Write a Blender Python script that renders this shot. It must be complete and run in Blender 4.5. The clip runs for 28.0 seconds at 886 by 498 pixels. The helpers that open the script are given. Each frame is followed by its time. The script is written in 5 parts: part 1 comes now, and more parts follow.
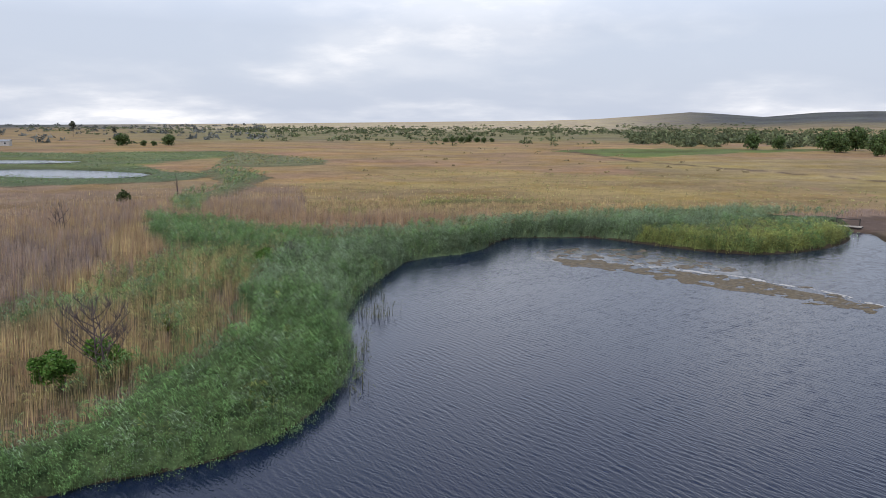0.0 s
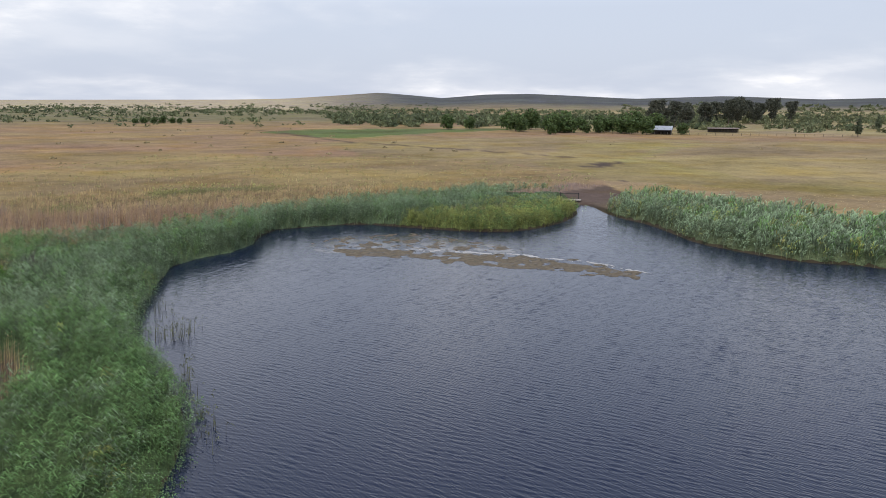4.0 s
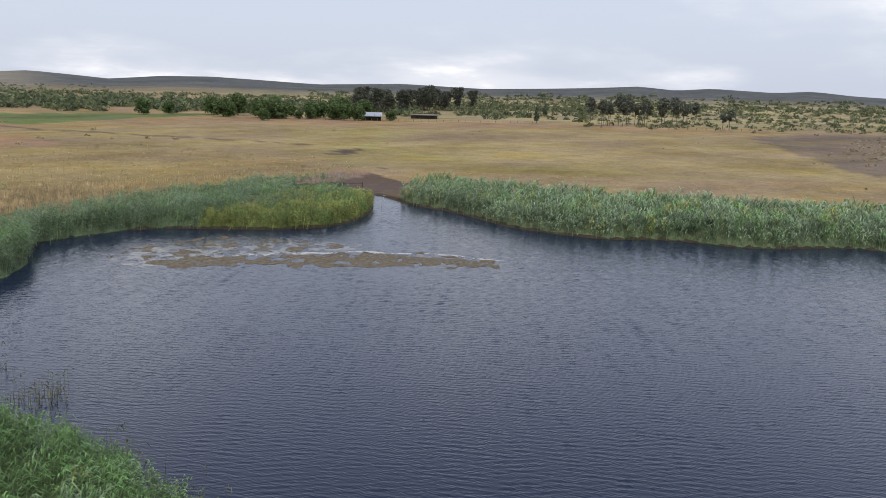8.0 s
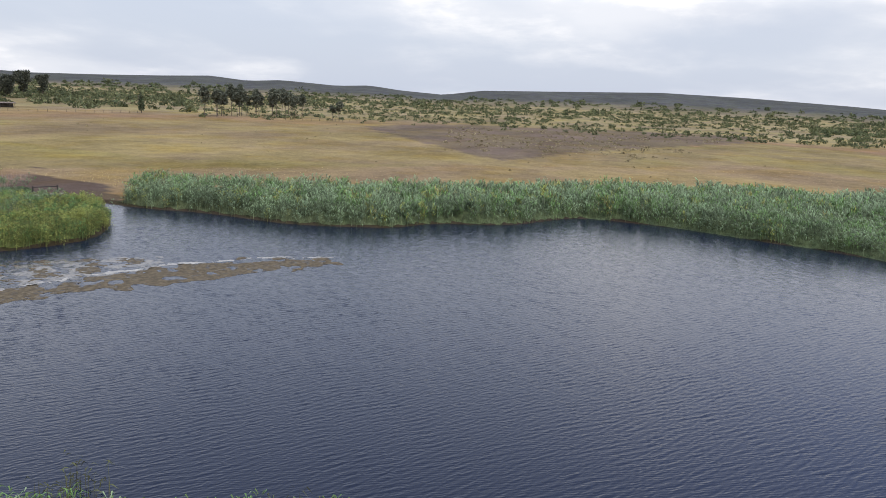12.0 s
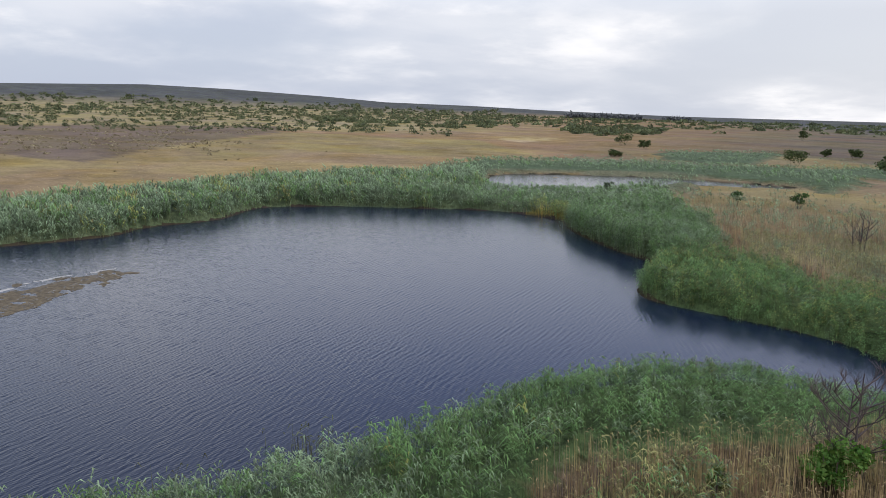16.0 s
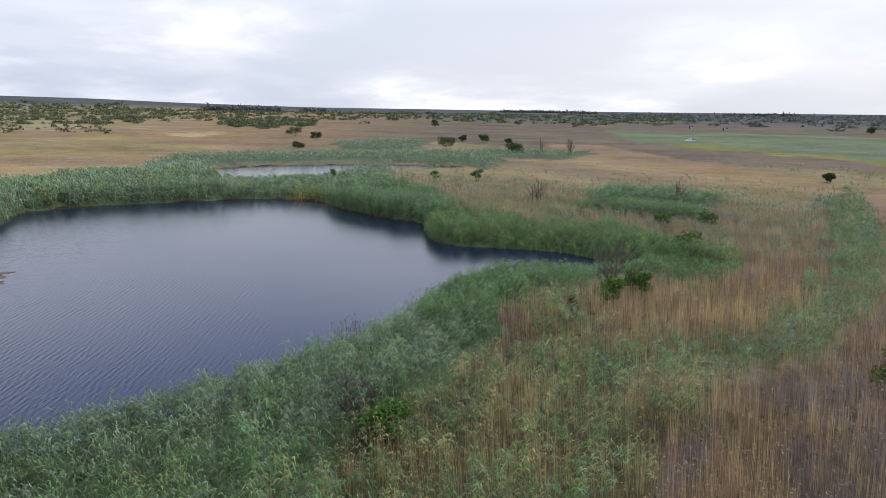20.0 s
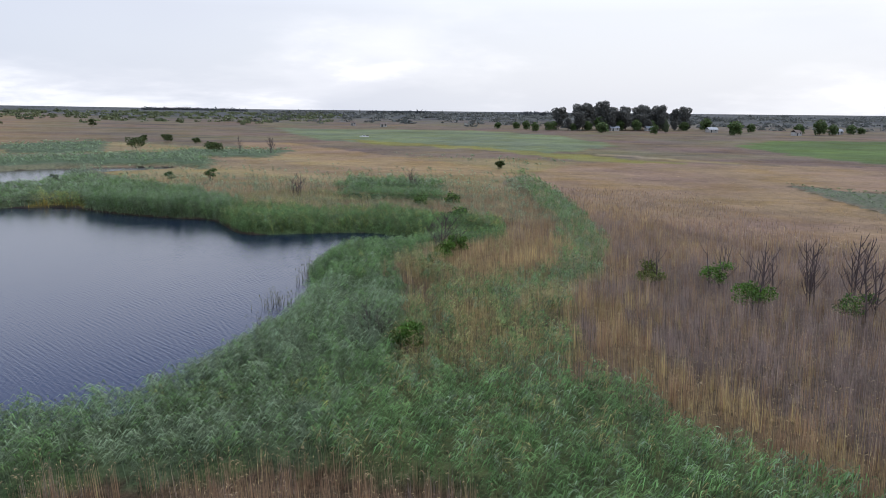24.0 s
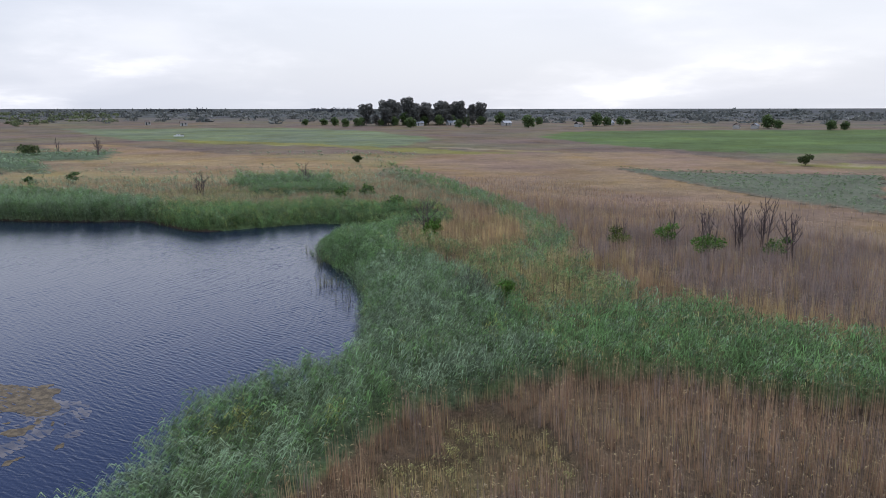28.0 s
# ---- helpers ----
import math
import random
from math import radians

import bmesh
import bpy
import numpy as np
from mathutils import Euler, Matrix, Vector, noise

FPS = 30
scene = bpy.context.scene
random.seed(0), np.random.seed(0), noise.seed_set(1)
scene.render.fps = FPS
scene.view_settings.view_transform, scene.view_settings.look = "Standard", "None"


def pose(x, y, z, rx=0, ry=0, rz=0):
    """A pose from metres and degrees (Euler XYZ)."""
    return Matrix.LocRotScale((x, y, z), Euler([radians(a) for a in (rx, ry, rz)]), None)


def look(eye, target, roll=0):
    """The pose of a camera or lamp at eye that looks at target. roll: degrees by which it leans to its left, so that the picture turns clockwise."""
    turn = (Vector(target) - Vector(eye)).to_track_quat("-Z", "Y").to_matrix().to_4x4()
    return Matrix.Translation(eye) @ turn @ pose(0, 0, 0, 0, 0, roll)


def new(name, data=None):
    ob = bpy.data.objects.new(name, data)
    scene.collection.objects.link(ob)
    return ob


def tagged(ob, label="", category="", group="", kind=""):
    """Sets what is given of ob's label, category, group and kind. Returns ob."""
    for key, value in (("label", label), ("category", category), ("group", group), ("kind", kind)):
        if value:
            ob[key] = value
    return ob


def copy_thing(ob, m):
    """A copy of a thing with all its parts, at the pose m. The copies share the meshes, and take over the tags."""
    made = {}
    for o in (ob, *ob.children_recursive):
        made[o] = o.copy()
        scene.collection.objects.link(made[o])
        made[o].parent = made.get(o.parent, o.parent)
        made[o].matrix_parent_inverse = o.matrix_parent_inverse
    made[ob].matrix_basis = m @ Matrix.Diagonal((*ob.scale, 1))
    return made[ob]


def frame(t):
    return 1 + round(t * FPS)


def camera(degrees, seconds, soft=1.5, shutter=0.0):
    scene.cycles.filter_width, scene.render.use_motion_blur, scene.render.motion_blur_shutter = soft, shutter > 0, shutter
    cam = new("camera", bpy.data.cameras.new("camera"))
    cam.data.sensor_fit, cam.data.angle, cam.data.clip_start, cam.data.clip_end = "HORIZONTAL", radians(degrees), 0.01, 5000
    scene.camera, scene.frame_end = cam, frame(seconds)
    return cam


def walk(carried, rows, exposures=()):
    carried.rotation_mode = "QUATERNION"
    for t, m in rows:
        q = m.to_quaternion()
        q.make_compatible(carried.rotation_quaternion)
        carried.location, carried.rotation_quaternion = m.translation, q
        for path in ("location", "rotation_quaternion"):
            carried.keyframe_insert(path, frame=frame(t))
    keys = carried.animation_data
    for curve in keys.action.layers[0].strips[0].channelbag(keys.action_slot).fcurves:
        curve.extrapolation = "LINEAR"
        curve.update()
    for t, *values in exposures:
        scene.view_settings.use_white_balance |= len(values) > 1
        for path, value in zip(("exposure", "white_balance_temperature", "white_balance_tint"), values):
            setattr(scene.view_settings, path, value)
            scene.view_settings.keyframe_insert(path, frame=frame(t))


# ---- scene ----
cam = camera(64.06, 28.0, soft=0.75)
# seconds, eye (x, y, z), yaw, pitch, roll
PATH = [
    (0.0, -0.00, -0.00, 14.87, 0.00, -9.78, -0.08),
    (0.5, -0.80, 0.33, 14.95, -3.25, -9.94, -0.04),
    (1.0, -1.69, 0.74, 15.00, -6.52, -10.14, -0.02),
    (1.5, -2.59, 1.23, 15.05, -9.76, -10.36, -0.04),
    (2.0, -3.51, 1.80, 15.10, -12.78, -10.55, -0.11),
    (2.5, -4.50, 2.51, 15.17, -15.67, -10.75, -0.16),
    (3.0, -5.53, 3.42, 15.26, -18.44, -10.98, -0.22),
    (3.5, -6.60, 4.30, 15.36, -21.29, -11.15, -0.29),
    (5.5, -11.48, 8.53, 15.58, -33.25, -11.70, -0.72),
    (6.0, -12.69, 10.25, 15.59, -36.25, -11.82, -0.85),
    (6.5, -13.91, 11.98, 15.54, -39.42, -11.89, -1.00),
    (7.0, -15.15, 13.81, 15.52, -42.70, -11.96, -1.14),
    (7.5, -16.43, 15.66, 15.52, -45.92, -12.02, -1.29),
    (8.0, -17.65, 17.70, 15.53, -49.11, -12.08, -1.42),
    (8.5, -18.98, 19.85, 15.55, -52.33, -12.15, -1.51),
    (9.0, -20.36, 22.10, 15.55, -55.77, -12.17, -1.60),
    (9.5, -21.61, 24.45, 15.53, -59.90, -12.16, -1.74),
    (10.0, -22.83, 27.02, 15.47, -64.17, -12.08, -1.94),
    (10.5, -24.07, 29.78, 15.37, -68.67, -11.98, -2.17),
    (11.0, -25.23, 32.68, 15.25, -73.17, -11.87, -2.34),
    (11.5, -26.20, 35.68, 15.15, -77.72, -11.78, -2.48),
    (12.0, -27.11, 38.74, 15.03, -82.38, -11.69, -2.58),
    (12.5, -28.05, 41.85, 14.92, -86.94, -11.55, -2.62),
    (14.5, -30.35, 55.18, 14.96, -105.91, -11.10, -2.05),
    (15.0, -30.98, 58.55, 14.92, -111.54, -10.93, -1.81),
    (15.5, -31.79, 61.96, 14.88, -117.19, -10.88, -1.59),
    (16.0, -32.62, 65.57, 14.97, -121.78, -10.93, -1.46),
    (16.5, -33.49, 69.21, 15.09, -126.01, -10.99, -1.33),
    (17.0, -34.24, 72.84, 15.18, -130.05, -11.08, -1.22),
    (17.5, -34.92, 76.67, 15.31, -133.69, -11.15, -1.14),
    (18.0, -35.33, 80.52, 15.43, -137.17, -11.19, -1.09),
    (18.5, -35.45, 83.99, 15.53, -140.70, -11.18, -1.01),
    (19.0, -35.36, 87.46, 15.68, -144.13, -11.15, -0.94),
    (19.5, -35.05, 90.80, 15.84, -147.38, -11.12, -0.85),
    (20.0, -34.56, 94.10, 16.00, -150.61, -11.07, -0.72),
    (20.5, -33.93, 97.27, 16.16, -154.39, -11.03, -0.69),
    (21.0, -32.91, 100.19, 16.28, -158.26, -10.99, -0.75),
    (21.5, -31.53, 102.77, 16.38, -161.98, -10.94, -0.82),
    (22.0, -29.92, 105.28, 16.44, -165.63, -10.89, -0.87),
    (22.5, -28.03, 107.66, 16.47, -169.15, -10.87, -0.91),
    (24.5, -18.36, 115.31, 16.58, -181.24, -10.94, -0.62),
    (25.0, -15.65, 116.72, 16.52, -184.00, -10.96, -0.54),
    (25.5, -12.90, 117.80, 16.42, -186.39, -10.95, -0.48),
    (26.0, -10.06, 118.67, 16.32, -188.34, -10.96, -0.42),
    (26.5, -7.09, 119.27, 16.24, -190.35, -10.96, -0.38),
    (27.0, -4.06, 119.74, 16.20, -192.30, -10.97, -0.30),
    (27.5, -0.96, 120.09, 16.23, -194.16, -11.02, -0.21),
    (28.0, 2.21, 120.40, 16.29, -195.88, -11.09, -0.08),
]
# seconds, stops, kelvin, tint
LIGHT = [(0.0, 0.08, 6650, 11), (12.0, 0.12, 6750, 11), (15.0, -0.04, 6650, 11), (18.0, 0.05, 6450, 12), (22.0, 0.09, 6350, 12), (28.0, -0.02, 6200, 13)]
walk(cam, [(t, pose(x, y, z, 90 + pitch, roll, yaw)) for t, x, y, z, yaw, pitch, roll in PATH], exposures=LIGHT)

# ---- world and sun ----
SUN_AZ, SUN_EL = 212.0, 56.0
SUN_DIR = Vector((math.sin(radians(SUN_AZ)) * math.cos(radians(SUN_EL)),
                  math.cos(radians(SUN_AZ)) * math.cos(radians(SUN_EL)), math.sin(radians(SUN_EL))))


def node(tree, kind, inputs=None):
    n = tree.nodes.new(kind)
    for key, value in (inputs or {}).items():
        if isinstance(value, bpy.types.NodeSocket):
            tree.links.new(value, n.inputs[key])
        else:
            n.inputs[key].default_value = value
    return n


def mixc(tree, fac, a, b, blend="MIX"):
    n = node(tree, "ShaderNodeMix")
    n.data_type, n.blend_type = "RGBA", blend
    for i, v in ((0, fac), (6, a), (7, b)):
        if isinstance(v, bpy.types.NodeSocket):
            tree.links.new(v, n.inputs[i])
        else:
            n.inputs[i].default_value = v if i == 0 else (*v, 1)[:4]
    return n.outputs[2]


def ramp(tree, fac, lo, hi):
    n = node(tree, "ShaderNodeMapRange", {0: fac, 1: lo, 2: hi, 3: 0.0, 4: 1.0})
    n.interpolation_type = "SMOOTHSTEP"
    return n.outputs[0]


def math_node(tree, op, a, b=0.0):
    n = node(tree, "ShaderNodeMath", {0: a, 1: b})
    n.operation = op
    return n.outputs[0]


def vector_math(tree, op, a, b):
    n = node(tree, "ShaderNodeVectorMath", {0: a, 1: b})
    n.operation = op
    return n


def attribute(tree, name):
    n = node(tree, "ShaderNodeAttribute")
    n.attribute_name = name
    return n.outputs["Color"]


world = bpy.data.worlds.new("overcast_sky")
scene.world = world
world.use_nodes = True
wt = world.node_tree
wt.nodes.clear()
sky = node(wt, "ShaderNodeTexSky")
sky.sky_type, sky.sun_disc, sky.sun_elevation, sky.sun_rotation = "NISHITA", False, radians(SUN_EL), radians(SUN_AZ)
sky.air_density, sky.dust_density, sky.ozone_density = 1.2, 3.0, 1.5
way = node(wt, "ShaderNodeTexCoord").outputs["Generated"]
axes = node(wt, "ShaderNodeSeparateXYZ", {0: way})
up = math_node(wt, "ADD", math_node(wt, "MAXIMUM", axes.outputs[2], 0.0), 0.20)
flat = node(wt, "ShaderNodeCombineXYZ", {0: math_node(wt, "DIVIDE", axes.outputs[0], up),
                                         1: math_node(wt, "DIVIDE", axes.outputs[1], up), 2: 0.0})
broad = node(wt, "ShaderNodeTexNoise", {"Vector": flat.outputs[0], "Scale": 0.55, "Detail": 7.0, "Roughness": 0.5, "Distortion": 0.15})
fine = node(wt, "ShaderNodeTexNoise", {"Vector": flat.outputs[0], "Scale": 1.5, "Detail": 7.0, "Roughness": 0.58, "Distortion": 0.1})
toward = vector_math(wt, "DOT_PRODUCT", way, tuple(SUN_DIR)).outputs["Value"]
# the white glare round the sun keeps to the lower sky; overhead the veil is bluer
glow = math_node(wt, "MULTIPLY", ramp(wt, toward, -0.2, 0.95), math_node(wt, "SUBTRACT", 1.0, math_node(wt, "MULTIPLY", ramp(wt, axes.outputs[2], 0.16, 0.42), 0.8)))
blue = vector_math(wt, "MULTIPLY", sky.outputs[0], (0.105, 0.105, 0.105)).outputs[0]
veil = mixc(wt, glow, (0.63, 0.71, 0.87), (1.0, 1.01, 1.02))
bright = mixc(wt, glow, (1.14, 1.14, 1.15), (1.30, 1.28, 1.25))
veil = mixc(wt, math_node(wt, "MULTIPLY", ramp(wt, axes.outputs[2], 0.25, 0.65), 0.35), veil, (0.50, 0.62, 0.88))
base = mixc(wt, 0.82, blue, veil)
cover_ = ramp(wt, broad.outputs[0], 0.42, 0.68)
puff = ramp(wt, fine.outputs[0], 0.44, 0.66)
cloud = mixc(wt, math_node(wt, "MULTIPLY", cover_, math_node(wt, "ADD", math_node(wt, "MULTIPLY", puff, 0.6), 0.4)), base, bright)
grey = ramp(wt, node(wt, "ShaderNodeTexNoise", {"Vector": flat.outputs[0], "Scale": 0.23, "Detail": 4.0}).outputs[0], 0.5, 0.72)
cloud = mixc(wt, math_node(wt, "MULTIPLY", grey, 0.25), cloud, (0.56, 0.59, 0.72))
# bluer patch added in the unseen upper southern sky to darken the water's reflections
blue_patch = math_node(wt, "MULTIPLY", ramp(wt, math_node(wt, "MULTIPLY", axes.outputs[1], -1.0), -0.1, 0.7), ramp(wt, axes.outputs[2], 0.16, 0.45))
cloud = mixc(wt, math_node(wt, "MULTIPLY", blue_patch, 0.88), cloud, (0.23, 0.35, 0.71))
# unseen sky made brightest at middle height, dimmer overhead, to set the water's brightness
lift = math_node(wt, "MULTIPLY", node(wt, "ShaderNodeMapRange", {0: axes.outputs[2], 1: 0.13, 2: 0.28, 3: 1.0, 4: 1.5}).outputs[0],
                 node(wt, "ShaderNodeMapRange", {0: axes.outputs[2], 1: 0.32, 2: 0.80, 3: 1.0, 4: 0.62}).outputs[0])
bg = node(wt, "ShaderNodeBackground", {"Color": cloud, "Strength": lift})
wt.links.new(bg.outputs[0], node(wt, "ShaderNodeOutputWorld").inputs[0])

sun = new("sun", bpy.data.lights.new("sun", "SUN"))
sun.data.energy, sun.data.angle, sun.data.color = 1.95, radians(22), (1.0, 0.95, 0.86)
sun.matrix_world = look(SUN_DIR * 100, (0, 0, 0))

# ---- materials ----


def material(name):
    m = bpy.data.materials.new(name)
    m.use_nodes = True
    m.node_tree.nodes.clear()
    t = m.node_tree
    bsdf = node(t, "ShaderNodeBsdfPrincipled")
    t.links.new(bsdf.outputs[0], node(t, "ShaderNodeOutputMaterial").inputs[0])
    return m, t, bsdf


def place(t, scale=(1, 1, 1), turn=0.0):
    p = node(t, "ShaderNodeNewGeometry").outputs["Position"]
    return node(t, "ShaderNodeMapping", {"Vector": p, "Rotation": (0, 0, radians(turn)), "Scale": scale}).outputs[0]


def noise_at(t, scale, detail=4.0, rough=0.55, stretch=(1, 1, 1), turn=0.0, distortion=0.0):
    return node(t, "ShaderNodeTexNoise", {"Vector": place(t, stretch, turn), "Scale": scale, "Detail": detail,
                                          "Roughness": rough, "Distortion": distortion}).outputs[0]


def plant_material(name, leafy=0.3, spread=0.45, rough=0.6):
    """Leaves and stalks in the colour of each plant, which differs from blade to blade."""
    m, t, b = material(name)
    tone = attribute(t, "tone")
    island = node(t, "ShaderNodeNewGeometry").outputs["Random Per Island"]
    value = node(t, "ShaderNodeMapRange", {0: island, 1: 0.0, 2: 1.0, 3: 1 - spread, 4: 1 + spread}).outputs[0]
    patch = node(t, "ShaderNodeMapRange", {0: noise_at(t, 0.35, 3.0), 1: 0.3, 2: 0.7, 3: 0.78, 4: 1.22}).outputs[0]
    hue = node(t, "ShaderNodeMapRange", {0: island, 1: 0.0, 2: 1.0, 3: 0.485, 4: 0.515}).outputs[0]
    hsv = node(t, "ShaderNodeHueSaturation", {"Hue": hue, "Saturation": 1.0, "Value": math_node(t, "MULTIPLY", value, patch), "Color": tone})
    t.links.new(hsv.outputs[0], b.inputs["Base Color"])
    b.inputs["Roughness"].default_value = rough
    b.inputs["Specular IOR Level"].default_value = 0.22
    if leafy:
        soft = node(t, "ShaderNodeBsdfTranslucent", {"Color": hsv.outputs[0]})
        mix = node(t, "ShaderNodeMixShader", {0: leafy, 1: b.outputs[0], 2: soft.outputs[0]})
        out = [n for n in t.nodes if n.type == "OUTPUT_MATERIAL"][0]
        t.links.new(mix.outputs[0], out.inputs[0])
    return m


def plain(name, colour, rough=0.7, metal=0.0, grain=8.0, vary=0.25, bump=0.2, stretch=(1, 1, 1)):
    m, t, b = material(name)
    n = noise_at(t, grain, 5.0, stretch=stretch)
    big = noise_at(t, grain * 0.12, 3.0)
    dark = tuple(c * (1 - vary) for c in colour)
    light = tuple(min(1, c * (1 + vary)) for c in colour)
    c = mixc(t, ramp(t, math_node(t, "ADD", math_node(t, "MULTIPLY", n, 0.5), math_node(t, "MULTIPLY", big, 0.5)), 0.35, 0.65), dark, light)
    t.links.new(c, b.inputs["Base Color"])
    b.inputs["Roughness"].default_value, b.inputs["Metallic"].default_value = rough, metal
    if bump:
        t.links.new(node(t, "ShaderNodeBump", {"Strength": bump, "Distance": 0.02, "Height": n}).outputs[0], b.inputs["Normal"])
    return m


REED = plant_material("reed_leaves", 0.32, 0.65, 0.55)
DRY = plant_material("dry_stalks", 0.15, 0.26, 0.8)
SHADE_MASS, t, b = material("reed_shade_mass")
streak = noise_at(t, 7.0, 5.0, 0.7, stretch=(1, 1, 0.16))
tuft = noise_at(t, 1.7, 4.0, 0.6)
val = node(t, "ShaderNodeMapRange", {0: math_node(t, "ADD", math_node(t, "MULTIPLY", streak, 0.6), math_node(t, "MULTIPLY", tuft, 0.4)), 1: 0.34, 2: 0.66, 3: 0.3, 4: 1.7}).outputs[0]
hs = node(t, "ShaderNodeHueSaturation", {"Hue": 0.5, "Saturation": 1.0, "Value": val, "Color": attribute(t, "tone")})
t.links.new(hs.outputs[0], b.inputs["Base Color"])
b.inputs["Roughness"].default_value = 0.85
b.inputs["Specular IOR Level"].default_value = 0.15
t.links.new(node(t, "ShaderNodeBump", {"Strength": 0.8, "Distance": 0.12, "Height": math_node(t, "ADD", streak, tuft)}).outputs[0], b.inputs["Normal"])
LEAF = plant_material("tree_leaves", 0.38, 0.5, 0.55)
SCRUB = plant_material("scrub_leaves", 0.30, 0.45, 0.7)
BARK = plain("bark", (0.13, 0.10, 0.08), 0.9, grain=6, vary=0.35, bump=0.5, stretch=(1, 1, 0.25))
DEAD = plain("dead_wood", (0.10, 0.075, 0.07), 0.9, grain=9, vary=0.35, bump=0.4, stretch=(1, 1, 0.3))
WOOD = plain("weathered_wood", (0.30, 0.27, 0.23), 0.85, grain=7, vary=0.3, bump=0.4)
DARKWOOD = plain("dark_wet_wood", (0.045, 0.038, 0.035), 0.7, grain=7, vary=0.3, bump=0.4)
IRON = plain("galvanised_roof", (0.30, 0.325, 0.36), 0.5, 0.0, grain=1.5, vary=0.15, bump=0.1)
RUST = plain("rusty_roof", (0.17, 0.14, 0.12), 0.95, 0.0, grain=1.5, vary=0.3, bump=0.1)
LIMEWASH = plain("limewash", (0.44, 0.42, 0.385), 0.85, grain=1.2, vary=0.12, bump=0.1)
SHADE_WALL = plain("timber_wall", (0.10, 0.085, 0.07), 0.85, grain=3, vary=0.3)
DARKGLASS = plain("window_glass", (0.03, 0.035, 0.04), 0.1, vary=0.1, bump=0.0)
WHITE = plain("white_paint", (0.80, 0.80, 0.78), 0.35, grain=2, vary=0.05, bump=0.0)
RUBBER = plain("rubber", (0.03, 0.03, 0.03), 0.85, grain=10)

# ground
GROUND, t, b = material("ground_soil_and_grass")
tone = attribute(t, "tone")
near_grain = noise_at(t, 1.1, 6.0, 0.7)
clumps = noise_at(t, 0.16, 6.0, 0.65)
wide = noise_at(t, 0.022, 5.0, 0.6, stretch=(1, 1.6, 1))
val = math_node(t, "ADD", math_node(t, "ADD", math_node(t, "MULTIPLY", near_grain, 0.7), math_node(t, "MULTIPLY", clumps, 0.6)), math_node(t, "MULTIPLY", wide, 0.7))
val = node(t, "ShaderNodeMapRange", {0: val, 1: 0.72, 2: 1.28, 3: 0.55, 4: 1.5}).outputs[0]
warm = mixc(t, ramp(t, noise_at(t, 0.05, 5.0, 0.65), 0.45, 0.65), tone, mixc(t, 1.0, tone, (0.96, 0.91, 0.70), "MULTIPLY"))
drift = mixc(t, ramp(t, noise_at(t, 0.017, 4.0, 0.6, stretch=(1, 1.4, 1)), 0.38, 0.62), (1.0, 0.98, 0.82), (0.90, 0.84, 0.88))
warm = mixc(t, 1.0, warm, drift, "MULTIPLY")
hs = node(t, "ShaderNodeHueSaturation", {"Hue": 0.5, "Saturation": 1.0, "Value": val, "Color": warm})
t.links.new(hs.outputs[0], b.inputs["Base Color"])
b.inputs["Roughness"].default_value = 0.95
b.inputs["Specular IOR Level"].default_value = 0.1
t.links.new(node(t, "ShaderNodeBump", {"Strength": 0.6, "Distance": 0.25, "Height": math_node(t, "ADD", near_grain, clumps)}).outputs[0], b.inputs["Normal"])

# water
WATER, t, b = material("wind_rippled_water")
b.inputs["Base Color"].default_value = (0.006, 0.012, 0.034, 1)
b.inputs["Roughness"].default_value = 0.12
b.inputs["IOR"].default_value = 1.37


def wave_field(t, az, length, crest, seed):
    """Short-crested waves that run towards the compass angle az."""
    p = node(t, "ShaderNodeNewGeometry").outputs["Position"]
    a = radians(az)
    u = vector_math(t, "DOT_PRODUCT", p, (math.sin(a) / length, math.cos(a) / length, 0)).outputs["Value"]
    v = vector_math(t, "DOT_PRODUCT", p, (math.cos(a) / crest, -math.sin(a) / crest, 0)).outputs["Value"]
    q = node(t, "ShaderNodeCombineXYZ", {0: math_node(t, "MULTIPLY", u, 0.30), 1: v, 2: seed})
    bend = node(t, "ShaderNodeTexNoise", {"Vector": q.outputs[0], "Scale": 1.0, "Detail": 2.0, "Roughness": 0.5}).outputs[0]
    q = node(t, "ShaderNodeCombineXYZ", {0: math_node(t, "MULTIPLY", u, 0.35), 1: math_node(t, "MULTIPLY", v, 0.6), 2: seed + 9})
    strong = ramp(t, node(t, "ShaderNodeTexNoise", {"Vector": q.outputs[0], "Scale": 1.0, "Detail": 2.0}).outputs[0], 0.30, 0.68)
    phase = math_node(t, "ADD", math_node(t, "MULTIPLY", u, 6.283), math_node(t, "MULTIPLY", bend, 13.0))
    return math_node(t, "MULTIPLY", math_node(t, "SINE", phase), math_node(t, "ADD", strong, 0.15))


ripple = math_node(t, "ADD", math_node(t, "ADD", wave_field(t, 70, 0.17, 0.5, 5.0), wave_field(t, 40, 0.24, 0.7, 8.0)), wave_field(t, 56, 0.30, 0.9, 13.0))
t.links.new(node(t, "ShaderNodeBump", {"Strength": 1.0, "Distance": 0.0021, "Height": ripple}).outputs[0], b.inputs["Normal"])

# calmer water of the far ponds
CALM, t, b = material("sheltered_water")
b.inputs["Base Color"].default_value = (0.03, 0.045, 0.07, 1)
b.inputs["Roughness"].default_value = 0.12
b.inputs["IOR"].default_value = 1.33
t.links.new(node(t, "ShaderNodeBump", {"Strength": 0.6, "Distance": 0.012, "Height": wave_field(t, 52, 0.6, 2.0, 2.0)}).outputs[0], b.inputs["Normal"])

